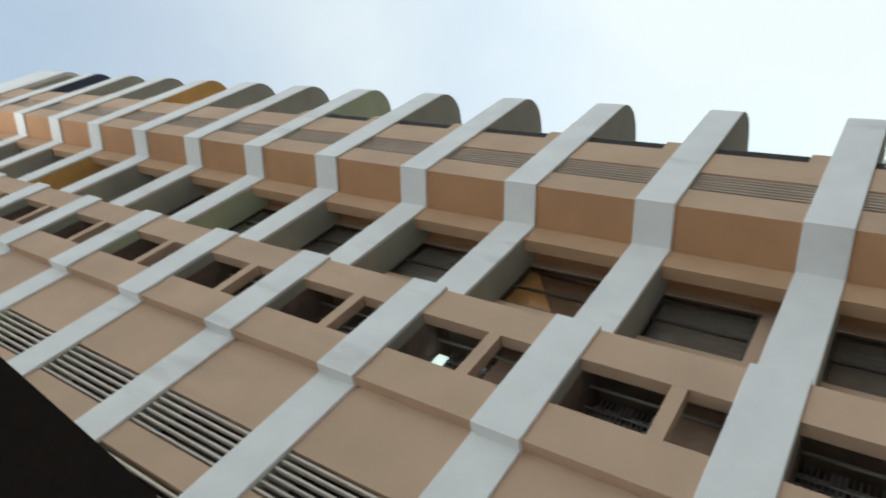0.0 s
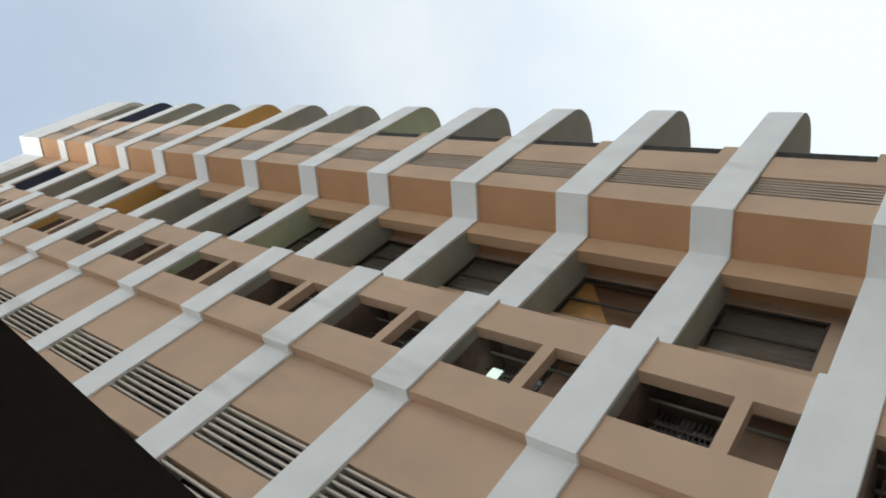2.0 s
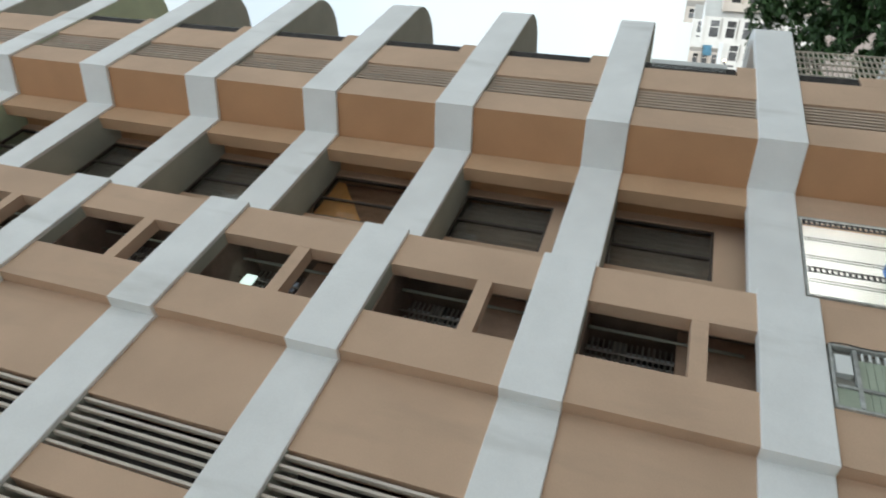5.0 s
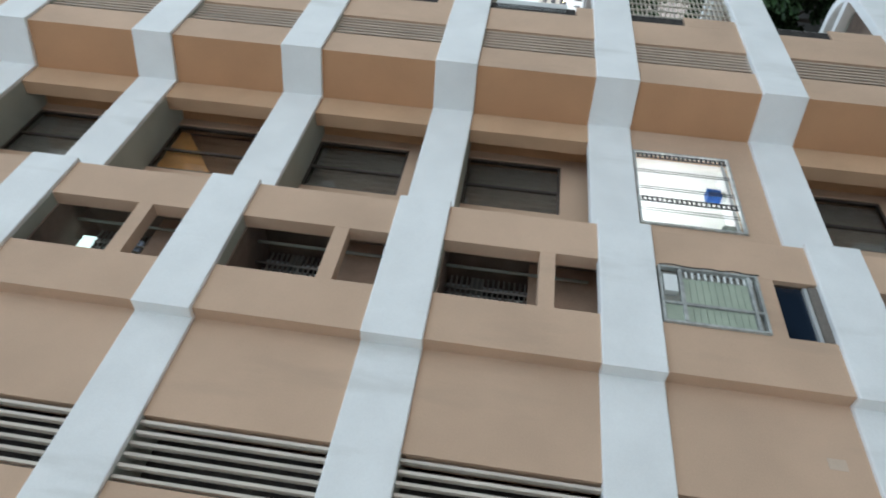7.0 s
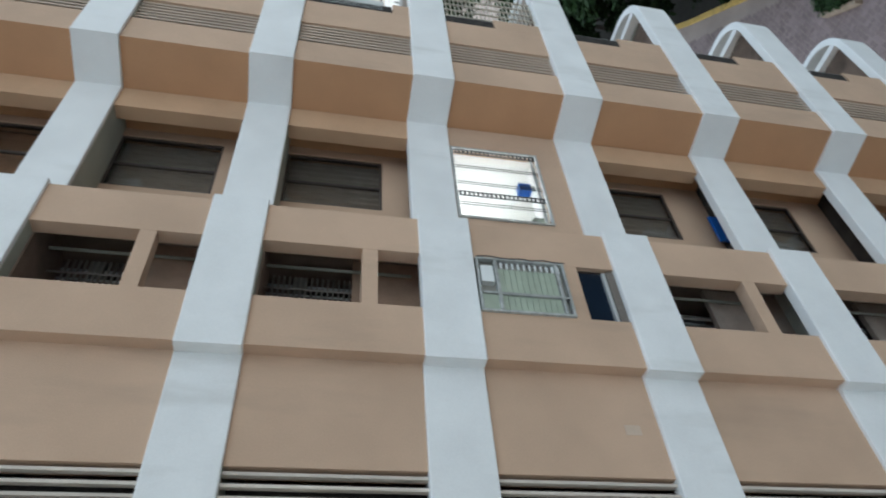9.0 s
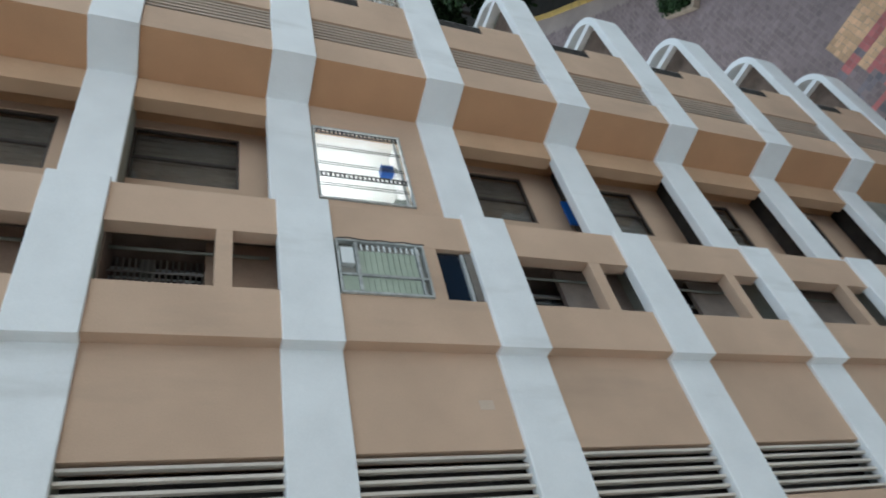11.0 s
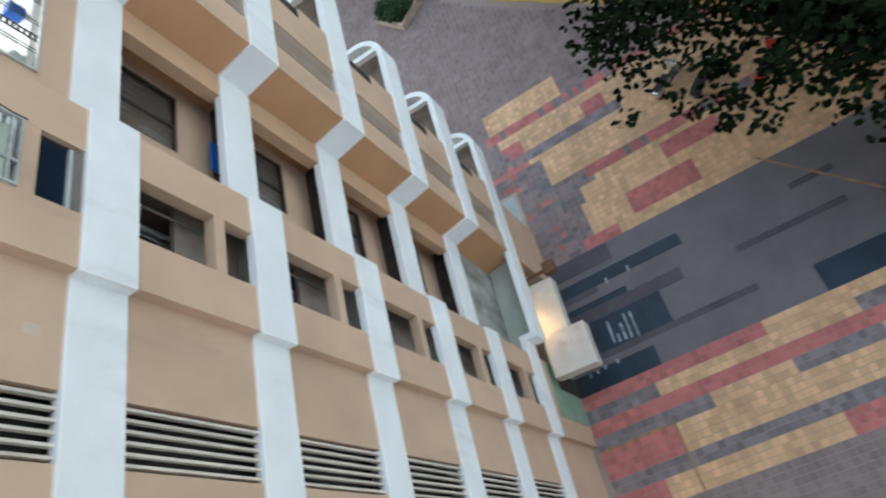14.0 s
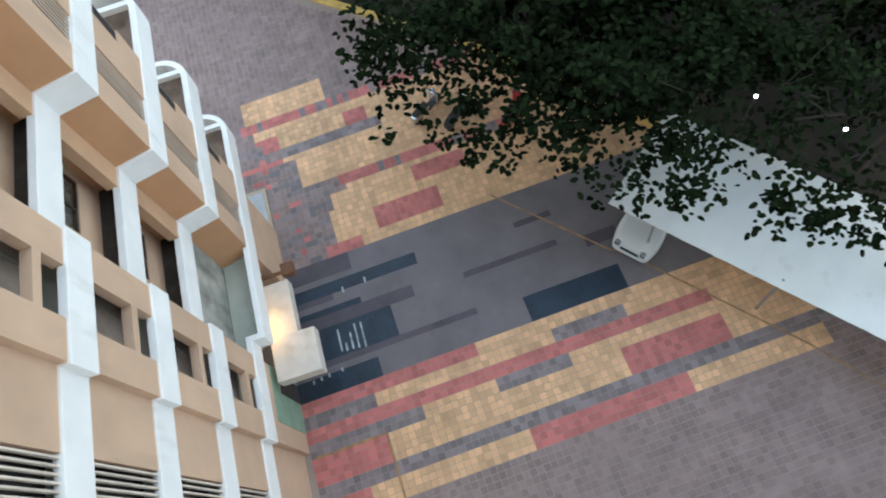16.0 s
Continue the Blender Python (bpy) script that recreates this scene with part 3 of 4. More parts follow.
# Set back to stay out of view; added to keep the sun off the ground.
part("wing_wall", boxes((-6.0, -2.4, -15.0, -6.003, GROUND - 0.3, 36.0)), WHITE, wing)
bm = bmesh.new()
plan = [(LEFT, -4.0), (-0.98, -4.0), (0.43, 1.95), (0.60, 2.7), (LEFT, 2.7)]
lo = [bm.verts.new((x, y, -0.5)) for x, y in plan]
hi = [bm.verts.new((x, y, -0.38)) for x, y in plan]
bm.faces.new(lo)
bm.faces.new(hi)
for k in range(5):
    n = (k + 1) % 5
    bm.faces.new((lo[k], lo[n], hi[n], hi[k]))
part("eave", bm, EAVE, wing, "near-black concrete eave over the window")

# ---- ground ----
PAVE = {
    "mauve": material("mauve_paver", (0.265, 0.20, 0.19), 0.85, var=0.16, scale=0.8, island=0.15),
    "Y": material("yellow_paver", (0.68, 0.425, 0.24), 0.85, var=0.14, scale=0.8, island=0.16, dirt=(0.25, 0.17, 0.10)),
    "R": material("red_paver", (0.50, 0.165, 0.15), 0.85, var=0.12, scale=0.8, island=0.18),
    "G": material("grey_paver", (0.225, 0.19, 0.195), 0.85, var=0.15, scale=0.8, island=0.25),
    "D": material("dark_paver", (0.165, 0.148, 0.156), 0.7, var=0.15, scale=0.6, island=0.03),
    "E": material("dim_paver", (0.085, 0.075, 0.088), 0.7, var=0.2, scale=0.8, island=0.05),
    "B": material("blue_black_paver", (0.014, 0.030, 0.050), 0.45, var=0.3, scale=0.8, island=0.1),
}
PAVE_ONE = {
    "Y": material("yellow_paver_single", (0.68, 0.425, 0.24), 0.85, var=0.14, scale=0.8, objrand=0.16, dirt=(0.25, 0.17, 0.10)),
    "R": material("red_paver_single", (0.50, 0.165, 0.15), 0.85, var=0.12, scale=0.8, objrand=0.18),
    "G": material("grey_paver_single", (0.225, 0.19, 0.195), 0.85, var=0.15, scale=0.8, objrand=0.25),
    "D": PAVE["D"], "E": PAVE["E"], "B": PAVE["B"], "mauve": PAVE["mauve"],
}
gm = bpy.data.meshes.new("ground")
gm.from_pydata([(x, y, GROUND + 0.022) for x, y in ((-400, -400), (500, -400), (500, 400), (-400, 400))], [], [(0, 1, 2, 3)])
GROUND_MAT = material("joint_sand", (0.36, 0.29, 0.25), 0.95, var=0.2, scale=0.3)
gm.materials.append(GROUND_MAT)
tagged(new("ground", gm), "sandy ground under the paving, out to the horizon", "ground", kind="structure")

# rows of coloured paving: (x from, x to, [(down to y, colour), ...])
ROWS = [
    (2.718, 3.456, [(4.8, "R"), (-0.85, "Y"), (-6.5, "R"), (-11.3, "Y"), (-13, "mauve")]),
    (3.456, 3.948, [(-13, "G")]),
    (3.948, 4.932, [(3.85, "R"), (-4.58, "Y"), (-8.41, "R"), (-13, "Y")]),
    (4.932, 5.424, [(2.42, "G"), (-0.26, "Y"), (-3.1, "G"), (-13, "Y")]),
    (5.424, 5.916, [(-8.4, "R"), (-13, "Y")]),
    (5.916, 6.408, [(3.87, "G"), (-2.71, "Y"), (-5.55, "G"), (-13, "Y")]),
    (6.408, 6.90, [(0.05, "R"), (-13, "Y")]),
    (12.066, 12.558, [(4.2, "mix"), (2.7, "spots"), (-13, "Y")]),
    (12.558, 13.542, [(3.6, "mix"), (1.95, "Y"), (-0.85, "R"), (-13, "Y")]),
    (13.542, 14.034, [(3.55, "mix"), (-13, "Y")]),
    (14.034, 14.772, [(3.3, "mix"), (0.0, "Y"), (-2.3, "R"), (-13, "Y")]),
    (14.772, 15.018, [(2.6, "mix"), (-13, "Y")]),
    (15.018, 15.51, [(3.0, "mix"), (-5.0, "spots"), (-13, "Y")]),
    (15.51, 16.986, [(4.4, "mix"), (-13, "Y")]),
    (16.986, 17.232, [(4.9, "R"), (-13, "Y")]),
    (17.232, 17.724, [(4.9, "mix"), (0.4, "G"), (-13, "Y")]),
    (17.724, 18.462, [(5.6, "mix"), (4.9, "R"), (2.0, "Y"), (0.9, "R"), (-13, "Y")]),
    (18.462, 18.954, [(6.0, "mauve"), (-13, "Y")]),
    (18.954, 19.446, [(6.6, "mauve"), (-6, "spots")]),
    (19.446, 20.676, [(6.2, "mauve"), (2.5, "Y"), (-13, "mauve")]),
]
DARK = [("B", 6.90, 7.77, -6.0, -2.3), ("B", 6.90, 7.68, 3.3, 6.6), ("B", 8.19, 9.36, 2.54, 6.2), ("B", 9.82, 10.14, 3.38, 6.6), ("B", 10.62, 10.98, 0.98, 6.6),
        ("E", 9.26, 9.66, -4.28, -0.44), ("E", 9.36, 9.75, 1.42, 6.6), ("E", 7.90, 8.19, -0.4, 6.6), ("E", 10.5, 10.85, -4.4, -2.9), ("E", 8.9, 9.35, -6.5, -5.3), ("E", 11.35, 12.0, 3.3, 6.6), ("E", 10.3, 10.62, 4.4, 6.6)]


def colour_at(x, y):
    if 6.90 <= x < 12.066:
        for c, x0, x1, y0, y1 in DARK:
            if x0 <= x < x1 and y0 <= y < y1:
                return c
        return "D"
    for x0, x1, segs in ROWS:
        if x0 <= x < x1:
            for low, c in segs:
                if y > low:
                    if c == "mix":
                        return random.Random(int(x / 0.246) * 977 + int(y / 0.37) * 31).choice(("G", "mauve", "mauve", "G", "mauve", "D", "mauve", "G", "mauve", "R" if y > 4.6 else "mauve"))
                    if c == "spots":
                        return "G" if random.Random(int(y / 0.246) * 13 + int(x)).random() < 0.25 else "R"
                    return c
    return "mauve"


KERB = [(-6.0, -24.5), (3.5, -17.2), (11.2, -11.0), (17.1, -6.1), (20.4, -3.2), (24.2, 1.06), (26.9, 3.95), (35.9, 11.2), (42.9, 16.7), (57.4, 27.0), (80.0, 44.0)]


def beyond_kerb(x, y):
    for (x0, y0), (x1, y1) in zip(KERB, KERB[1:]):
        if x0 <= x < x1:
            return y < y0 + (x - x0) / (x1 - x0) * (y1 - y0)
    return False


pavement = thing("pavement", "coloured concrete block paving in yellow, red and grey bands", "paving", (7.0, 6.0, 0), kind="structure", turn=0.035)
SIZE, GAP = 0.246, 0.007
cells = {}
nx, ny = int(78 / SIZE), int(46 / SIZE)
for a in range(nx):
    for c in range(ny):
        x, y = 6.90 + (a - 66) * SIZE, -17.0 + c * SIZE
        if (x < XE and y > 6.45) or (x < LEFT - 0.3 and y > -6.2) or x < -2.9 or beyond_kerb(x, y):
            continue
        cells.setdefault(colour_at(x + SIZE / 2, y + SIZE / 2), []).append((x, y))
prng = random.Random(9)
singles = []
for key, some in cells.items():
    verts, faces = [], []
    for x, y in some:
        z = GROUND + 0.03 + prng.uniform(-0.004, 0.004) * (0.0 if key in "DEB" else 1)
        if 3.9 < x < 6.9 and 2.0 < y < 6.45:
            singles.append((key, x, y, z))
            continue
        k = len(verts)
        g, e = (0.0, 0.0004) if key in "DEB" else (0.006, 0.010) if key == "mauve" else (GAP / 2, GAP / 2 + 0.004)
        verts += [(x + g, y + g, GROUND), (x + SIZE - g, y + g, GROUND), (x + SIZE - g, y + SIZE - g, GROUND), (x + g, y + SIZE - g, GROUND),
                  (x + e, y + e, z), (x + SIZE - e, y + e, z), (x + SIZE - e, y + SIZE - e, z), (x + e, y + SIZE - e, z)]
        faces += [(k + 4, k + 5, k + 6, k + 7), (k, k + 1, k + 5, k + 4), (k + 1, k + 2, k + 6, k + 5), (k + 2, k + 3, k + 7, k + 6), (k + 3, k, k + 4, k + 7)]
    me = bpy.data.meshes.new("pavers")
    me.from_pydata(verts, [], faces)
    me.materials.append(PAVE[key])
    tagged(place("pavers", me, pavement, (-7.0, -6.0, 0)), kind="stuff")

# ---- carport and car ----
port_turn = math.atan2(-0.639, -0.769)
carport = thing("carport", "white sheet-metal carport roof on steel posts", "carport", (9.45, -5.72, GROUND), turn=port_turn)
SHEET = material("white_sheet_metal", (0.78, 0.80, 0.78), 0.75, var=0.05, scale=0.7, dirt=(0.45, 0.47, 0.42), dirt_at=0.6)
STEEL = material("grey_steel", (0.35, 0.36, 0.36), 0.5, metal=0.5)
bm = bmesh.new()
n = 15 * 6
low, high = [], []
for k in range(n + 1):
    x = 15.0 * k / n
    w = 0.012 * math.sin(k * math.tau / 6)
    low.append([bm.verts.new((x, 0.0, 2.78 + w)), bm.verts.new((x, 4.15, 2.90 + w))])
    high.append([bm.verts.new((x, 0.0, 2.80 + w)), bm.verts.new((x, 4.15, 2.92 + w))])
for k in range(n):
    bm.faces.new((high[k][0], high[k + 1][0], high[k + 1][1], high[k][1]))
    bm.faces.new((low[k][0], low[k][1], low[k + 1][1], low[k + 1][0]))
    bm.faces.new((low[k][0], low[k + 1][0], high[k + 1][0], high[k][0]))
    bm.faces.new((low[k][1], high[k][1], high[k + 1][1], low[k + 1][1]))
part("roof", bm, SHEET, carport)
for x in (1.6, 5.8, 10.0, 14.4):
    for y in (0.3, 3.8):
        bm = bmesh.new()
        add_tube(bm, (x, y, 0), (x, y, 2.80), 0.05, 0.05, 10)
        part("post", bm, STEEL, carport)
    part("beam", boxes((x - 0.04, x + 0.04, 0.05, 4.1, 2.68, 2.77)), STEEL, carport)

# ---- kerb, garden, line ----
YELLOW = material("yellow_paint", (0.62, 0.42, 0.12), 0.8, var=0.15, scale=2, dirt=(0.25, 0.18, 0.10), dirt_at=0.52)
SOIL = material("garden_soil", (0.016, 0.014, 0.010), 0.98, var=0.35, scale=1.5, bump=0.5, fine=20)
kerb = thing("kerb", "yellow-painted concrete kerb between paving and garden", "kerb", kind="structure")
bm = bmesh.new()
left = offset_line(KERB, 0.0)
right = offset_line(KERB, -0.35)
cols = []
for p, q in zip(left, right):
    cols.append([bm.verts.new((p[0], p[1], GROUND)), bm.verts.new((p[0], p[1], GROUND + 0.13)), bm.verts.new((q[0], q[1], GROUND + 0.15)), bm.verts.new((q[0], q[1], GROUND))])
for a, b in zip(cols, cols[1:]):
    for k in range(4):
        bm.faces.new((a[k], b[k], b[(k + 1) % 4], a[(k + 1) % 4]))
part("kerb_stone", bm, YELLOW, kerb)
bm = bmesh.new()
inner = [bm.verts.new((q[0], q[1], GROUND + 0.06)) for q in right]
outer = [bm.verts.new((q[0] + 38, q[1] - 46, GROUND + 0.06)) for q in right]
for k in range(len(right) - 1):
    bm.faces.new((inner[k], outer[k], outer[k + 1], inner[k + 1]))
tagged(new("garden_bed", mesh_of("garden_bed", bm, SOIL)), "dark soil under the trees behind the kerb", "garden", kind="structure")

painted_line = thing("paint_line", "thin worn orange line across the paving", "line", kind="structure")
bm = bmesh.new()
pts = [(12.56, -2.43), (8.97, -5.77), (8.52, -6.35), (3.54, -10.68), (1.46, -12.22), (-2.0, -15.0)]


def add_stroke(bm, p, q, half):
    d = (Vector(q) - Vector(p)).normalized() * half
    bm.faces.new([bm.verts.new((v[0], v[1], GROUND + 0.040)) for v in ((p[0] + d.y, p[1] - d.x), (q[0] + d.y, q[1] - d.x), (q[0] - d.y, q[1] + d.x), (p[0] - d.y, p[1] + d.x))])


for p, q in zip(pts, pts[1:]):
    add_stroke(bm, p, q, 0.035)
ORANGE_LINE = material("orange_line_paint", (0.38, 0.22, 0.10), 0.85, var=0.3, scale=3, dirt=(0.17, 0.145, 0.13), dirt_at=0.42)
part("line", bm, ORANGE_LINE, painted_line)
for p, q in (((4.92, 6.40), (5.02, 3.80)), ((5.06, 3.80), (2.78, 3.72))):
    bm = bmesh.new()
    add_stroke(bm, p, q, 0.045)
    part("line", bm, ORANGE_LINE, painted_line)

marks = thing("paint_marks", "short worn white paint strokes on dark paving", "marking", kind="structure")
MARK = material("worn_white_paint", (0.38, 0.42, 0.44), 0.85, var=0.5, scale=6, dirt=(0.05, 0.06, 0.07), dirt_at=0.5)
for x0, x1, y in ((8.32, 9.20, 4.65), (8.28, 8.60, 4.45), (8.28, 8.95, 4.22), (8.25, 9.22, 4.00), (8.22, 9.22, 3.76), (10.55, 10.80, 4.1), (10.65, 10.9, 3.2), (7.45, 7.6, 5.9), (7.5, 7.65, 5.6), (7.55, 7.7, 5.3), (7.6, 7.75, 4.8)):
    part("stroke", boxes((x0, x1, y - 0.035, y + 0.035, GROUND + 0.0345, GROUND + 0.039)), MARK, marks)

# ---- trees ----
BARK = material("bark", (0.022, 0.017, 0.012), 0.95, var=0.3, scale=5, bump=0.6, fine=30)
# Darker than real foliage: part of the crowns' shade is in this colour.
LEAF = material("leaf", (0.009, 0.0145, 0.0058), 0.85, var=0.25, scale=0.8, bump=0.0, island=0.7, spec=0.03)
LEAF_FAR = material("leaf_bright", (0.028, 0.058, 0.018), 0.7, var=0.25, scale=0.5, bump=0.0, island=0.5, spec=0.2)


def leaf_cloud(name, centres, per, size, seed, mat):
    """Many folded leaves scattered in uneven clumps."""
    r = np.random.RandomState(seed)
    counts = [q[4] if len(q) > 4 else per for q in centres]
    c = np.repeat(np.array([q[:3] for q in centres]), counts, axis=0)
    rad = np.repeat(np.array([q[3] for q in centres]), counts)
    n = len(c)
    v = r.normal(size=(n, 3))
    v /= np.linalg.norm(v, axis=1)[:, None]
    pos = c + v * (rad * r.uniform(0.25, 1.0, n) ** 0.6)[:, None] * np.array([1, 1, 0.62])
    yaw = r.uniform(0, math.tau, n)
    tilt = r.uniform(-0.9, 0.5, n)
    along = np.stack([np.cos(yaw) * np.cos(tilt), np.sin(yaw) * np.cos(tilt), np.sin(tilt)], 1)
    side = np.stack([-np.sin(yaw), np.cos(yaw), r.uniform(-0.5, 0.5, n)], 1)
    side /= np.linalg.norm(side, axis=1)[:, None]
    up = np.cross(along, side)
    ln = (size * r.uniform(0.65, 1.3, n))[:, None]
    w = ln * 0.30
    lift = up * ln * 0.06
    P = np.stack([pos, pos + along * ln * 0.28 + side * w + lift, pos + along * ln * 0.72 + side * w * 0.85 + lift, pos + along * ln,
                  pos + along * ln * 0.72 - side * w * 0.85 + lift, pos + along * ln * 0.28 - side * w + lift], 1).reshape(-1, 3)
    k = np.arange(n)[:, None] * 6
    F = np.concatenate([k + np.array([q]) for q in ([0, 1, 2], [0, 2, 3], [0, 3, 4], [0, 4, 5])], 0)
    me = bpy.data.meshes.new(name)
    me.from_pydata(P.tolist(), [], F.tolist())
    me.materials.append(mat)
    return me


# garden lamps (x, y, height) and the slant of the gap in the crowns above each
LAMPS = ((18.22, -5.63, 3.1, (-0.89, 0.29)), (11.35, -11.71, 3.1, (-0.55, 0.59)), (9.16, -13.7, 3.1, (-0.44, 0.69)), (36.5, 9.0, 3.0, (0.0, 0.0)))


# Leaf gaps slant towards the camera, keeping the first three globes in sight.
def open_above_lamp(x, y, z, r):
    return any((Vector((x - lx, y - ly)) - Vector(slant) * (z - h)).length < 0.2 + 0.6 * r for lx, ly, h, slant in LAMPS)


# the outer line of the crowns that lean over the paving and the carport
EDGE = [(24, -3), (20, -2), (17.8, -0.2), (16.9, 1.5), (15.2, 1.6), (13.9, 1.1), (12.7, 0.9), (12.3, 0), (10.7, -1.5), (10.2, -2.2), (9.6, -3.4), (8.6, -4.8),
        (7.9, -5.2), (6.6, -6.4), (6.4, -8.2), (5, -9.3), (3.8, -10.5), (0, -14), (0, -40), (24, -40)]


def within_edge(x, y):
    inside = False
    for (x0, y0), (x1, y1) in zip(EDGE, EDGE[1:] + EDGE[:1]):
        if (y0 > y) != (y1 > y) and x < x0 + (y - y0) / (y1 - y0) * (x1 - x0):
            inside = not inside
    return inside


def edge_distance(x, y):
    best = 99.0
    for p, q in zip(EDGE[:17], EDGE[1:17]):
        p, d = Vector(p), Vector(q) - Vector(p)
        k = min(1.0, max(0.0, (Vector((x, y)) - p).dot(d) / d.dot(d)))
        best = min(best, (Vector((x, y)) - p - d * k).length)
    return best


def tree(x, y, height, radius, clumps, per, size, seed, mat, lean=(0.0, 0.0), label="leafy dark green tree beside the kerb", rim=None):
    r = random.Random(seed)
    t = thing("tree", label, "tree", (x, y, GROUND + 0.05), group="trees of the garden")
    bm = bmesh.new()
    fork = height * 0.38
    add_tube(bm, (0, 0, 0), (lean[0] * 0.15, lean[1] * 0.15, fork), 0.22, 0.15, 10)
    centres = []
    for k in range(7):
        a = k / 7 * math.tau + r.uniform(-0.3, 0.3)
        d = radius * r.uniform(0.45, 0.75)
        mid = Vector((lean[0] * 0.5 + math.cos(a) * d * 0.45, lean[1] * 0.5 + math.sin(a) * d * 0.45, height * r.uniform(0.52, 0.62)))
        tip = Vector((lean[0] + math.cos(a) * d, lean[1] + math.sin(a) * d, height * r.uniform(0.66, 0.85)))
        add_tube(bm, (lean[0] * 0.15, lean[1] * 0.15, fork - 0.1), mid, 0.11, 0.07, 7)
        add_tube(bm, mid, tip, 0.07, 0.03, 6)
        for _ in range(2):
            q = tip + Vector((r.uniform(-1, 1), r.uniform(-1, 1), r.uniform(-0.3, 0.6))) * radius * 0.28
            add_tube(bm, mid.lerp(tip, 0.5), q, 0.035, 0.012, 5)
    part("trunk", bm, BARK, t)
    for _ in range(clumps):
        a, d = r.uniform(0, math.tau), radius * math.sqrt(r.uniform(0.0, 1.0)) * r.uniform(0.82, 1.12)
        dome = math.sqrt(max(0.0, 1 - (d / (radius * 1.15)) ** 2))
        z = height * 0.52 + (height * 0.46) * dome * r.uniform(0.35, 1.0) - 0.05 * height * r.random()
        c = (lean[0] + math.cos(a) * d, lean[1] + math.sin(a) * d, z, r.uniform(0.5, 1.05) * radius * 0.2)
        m = 0.55 * c[3]
        if rim and not all(within_edge(x + c[0] + p, y + c[1] + q) for p, q in ((m, 0), (-m, 0), (0, m), (0, -m))):
            continue
        if rim:
            d = edge_distance(x + c[0], y + c[1])
            c += (int(per * min(1.0, 0.16 + rim[2] * d + 0.3 * max(0.0, d - 3.5))),)
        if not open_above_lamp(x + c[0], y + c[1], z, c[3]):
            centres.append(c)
    for j in range(16 if rim else 0):
        p, q = Vector(EDGE[j]), Vector(EDGE[j + 1])
        over_roof = j >= 11
        n = int((q - p).length / (0.06 if over_roof else 0.26))
        for k in range(n):
            w = p.lerp(q, (k + r.random()) / n)
            w -= Vector((q.y - p.y, p.x - q.x)).normalized() * r.uniform(0.15, 3.4 if over_roof else 2.0)
            if rim[0] <= w.x < rim[1] and within_edge(w.x, w.y) and r.random() < 0.55:
                c = (w.x - x, w.y - y, r.uniform(5.0, 6.6), r.uniform(0.3, 0.6), r.randint(8, 13) if over_roof else r.randint(7, 15))
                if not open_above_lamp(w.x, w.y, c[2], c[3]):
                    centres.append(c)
    place("crown", leaf_cloud("crown", centres, per, size, seed, mat), t)
    return t


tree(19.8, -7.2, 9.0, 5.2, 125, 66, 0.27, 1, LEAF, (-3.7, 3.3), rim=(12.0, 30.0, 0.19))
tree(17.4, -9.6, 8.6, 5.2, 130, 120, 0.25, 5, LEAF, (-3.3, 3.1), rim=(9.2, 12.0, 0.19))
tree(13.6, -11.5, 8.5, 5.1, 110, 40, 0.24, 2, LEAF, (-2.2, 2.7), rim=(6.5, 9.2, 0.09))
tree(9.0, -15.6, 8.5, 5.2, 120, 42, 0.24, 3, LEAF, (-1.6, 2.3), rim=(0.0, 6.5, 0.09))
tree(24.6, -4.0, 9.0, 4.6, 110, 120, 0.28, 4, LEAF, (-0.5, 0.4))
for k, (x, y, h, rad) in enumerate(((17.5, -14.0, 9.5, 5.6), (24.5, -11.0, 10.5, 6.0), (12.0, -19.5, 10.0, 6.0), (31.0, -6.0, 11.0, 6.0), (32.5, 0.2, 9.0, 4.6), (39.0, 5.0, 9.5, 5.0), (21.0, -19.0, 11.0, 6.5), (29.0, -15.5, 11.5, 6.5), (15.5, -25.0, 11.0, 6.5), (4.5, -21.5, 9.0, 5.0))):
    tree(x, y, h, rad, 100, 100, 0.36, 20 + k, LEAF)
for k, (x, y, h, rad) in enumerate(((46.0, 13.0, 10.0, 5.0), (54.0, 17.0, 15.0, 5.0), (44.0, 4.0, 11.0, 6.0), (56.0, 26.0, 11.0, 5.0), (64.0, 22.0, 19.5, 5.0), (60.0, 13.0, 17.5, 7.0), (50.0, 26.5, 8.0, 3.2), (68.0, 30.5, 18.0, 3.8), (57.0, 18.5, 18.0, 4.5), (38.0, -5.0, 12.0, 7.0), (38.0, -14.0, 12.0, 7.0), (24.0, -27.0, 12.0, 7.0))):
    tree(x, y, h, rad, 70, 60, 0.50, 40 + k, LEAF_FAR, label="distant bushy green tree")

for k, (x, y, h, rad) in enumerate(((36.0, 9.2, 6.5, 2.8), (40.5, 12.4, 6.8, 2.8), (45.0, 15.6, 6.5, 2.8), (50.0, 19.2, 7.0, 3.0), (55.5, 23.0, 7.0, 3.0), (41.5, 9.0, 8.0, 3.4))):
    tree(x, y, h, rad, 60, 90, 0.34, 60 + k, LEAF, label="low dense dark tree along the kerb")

# ---- planter ----
STONE = material("planter_concrete", (0.50, 0.40, 0.30), 0.9, var=0.15, scale=3)
planter = thing("planter", "low concrete planter with a clipped green bush", "planter", (30.2, 9.0, GROUND + 0.03), turn=0.72)
for row in ((-1.1, 1.1, -0.9, -0.72, 0, 0.42), (-1.1, 1.1, 0.72, 0.9, 0, 0.42), (-1.1, -0.92, -0.72, 0.72, 0, 0.42), (0.92, 1.1, -0.72, 0.72, 0, 0.42)):
    part("planter_wall", boxes(row, bevel=0.015), STONE, planter)
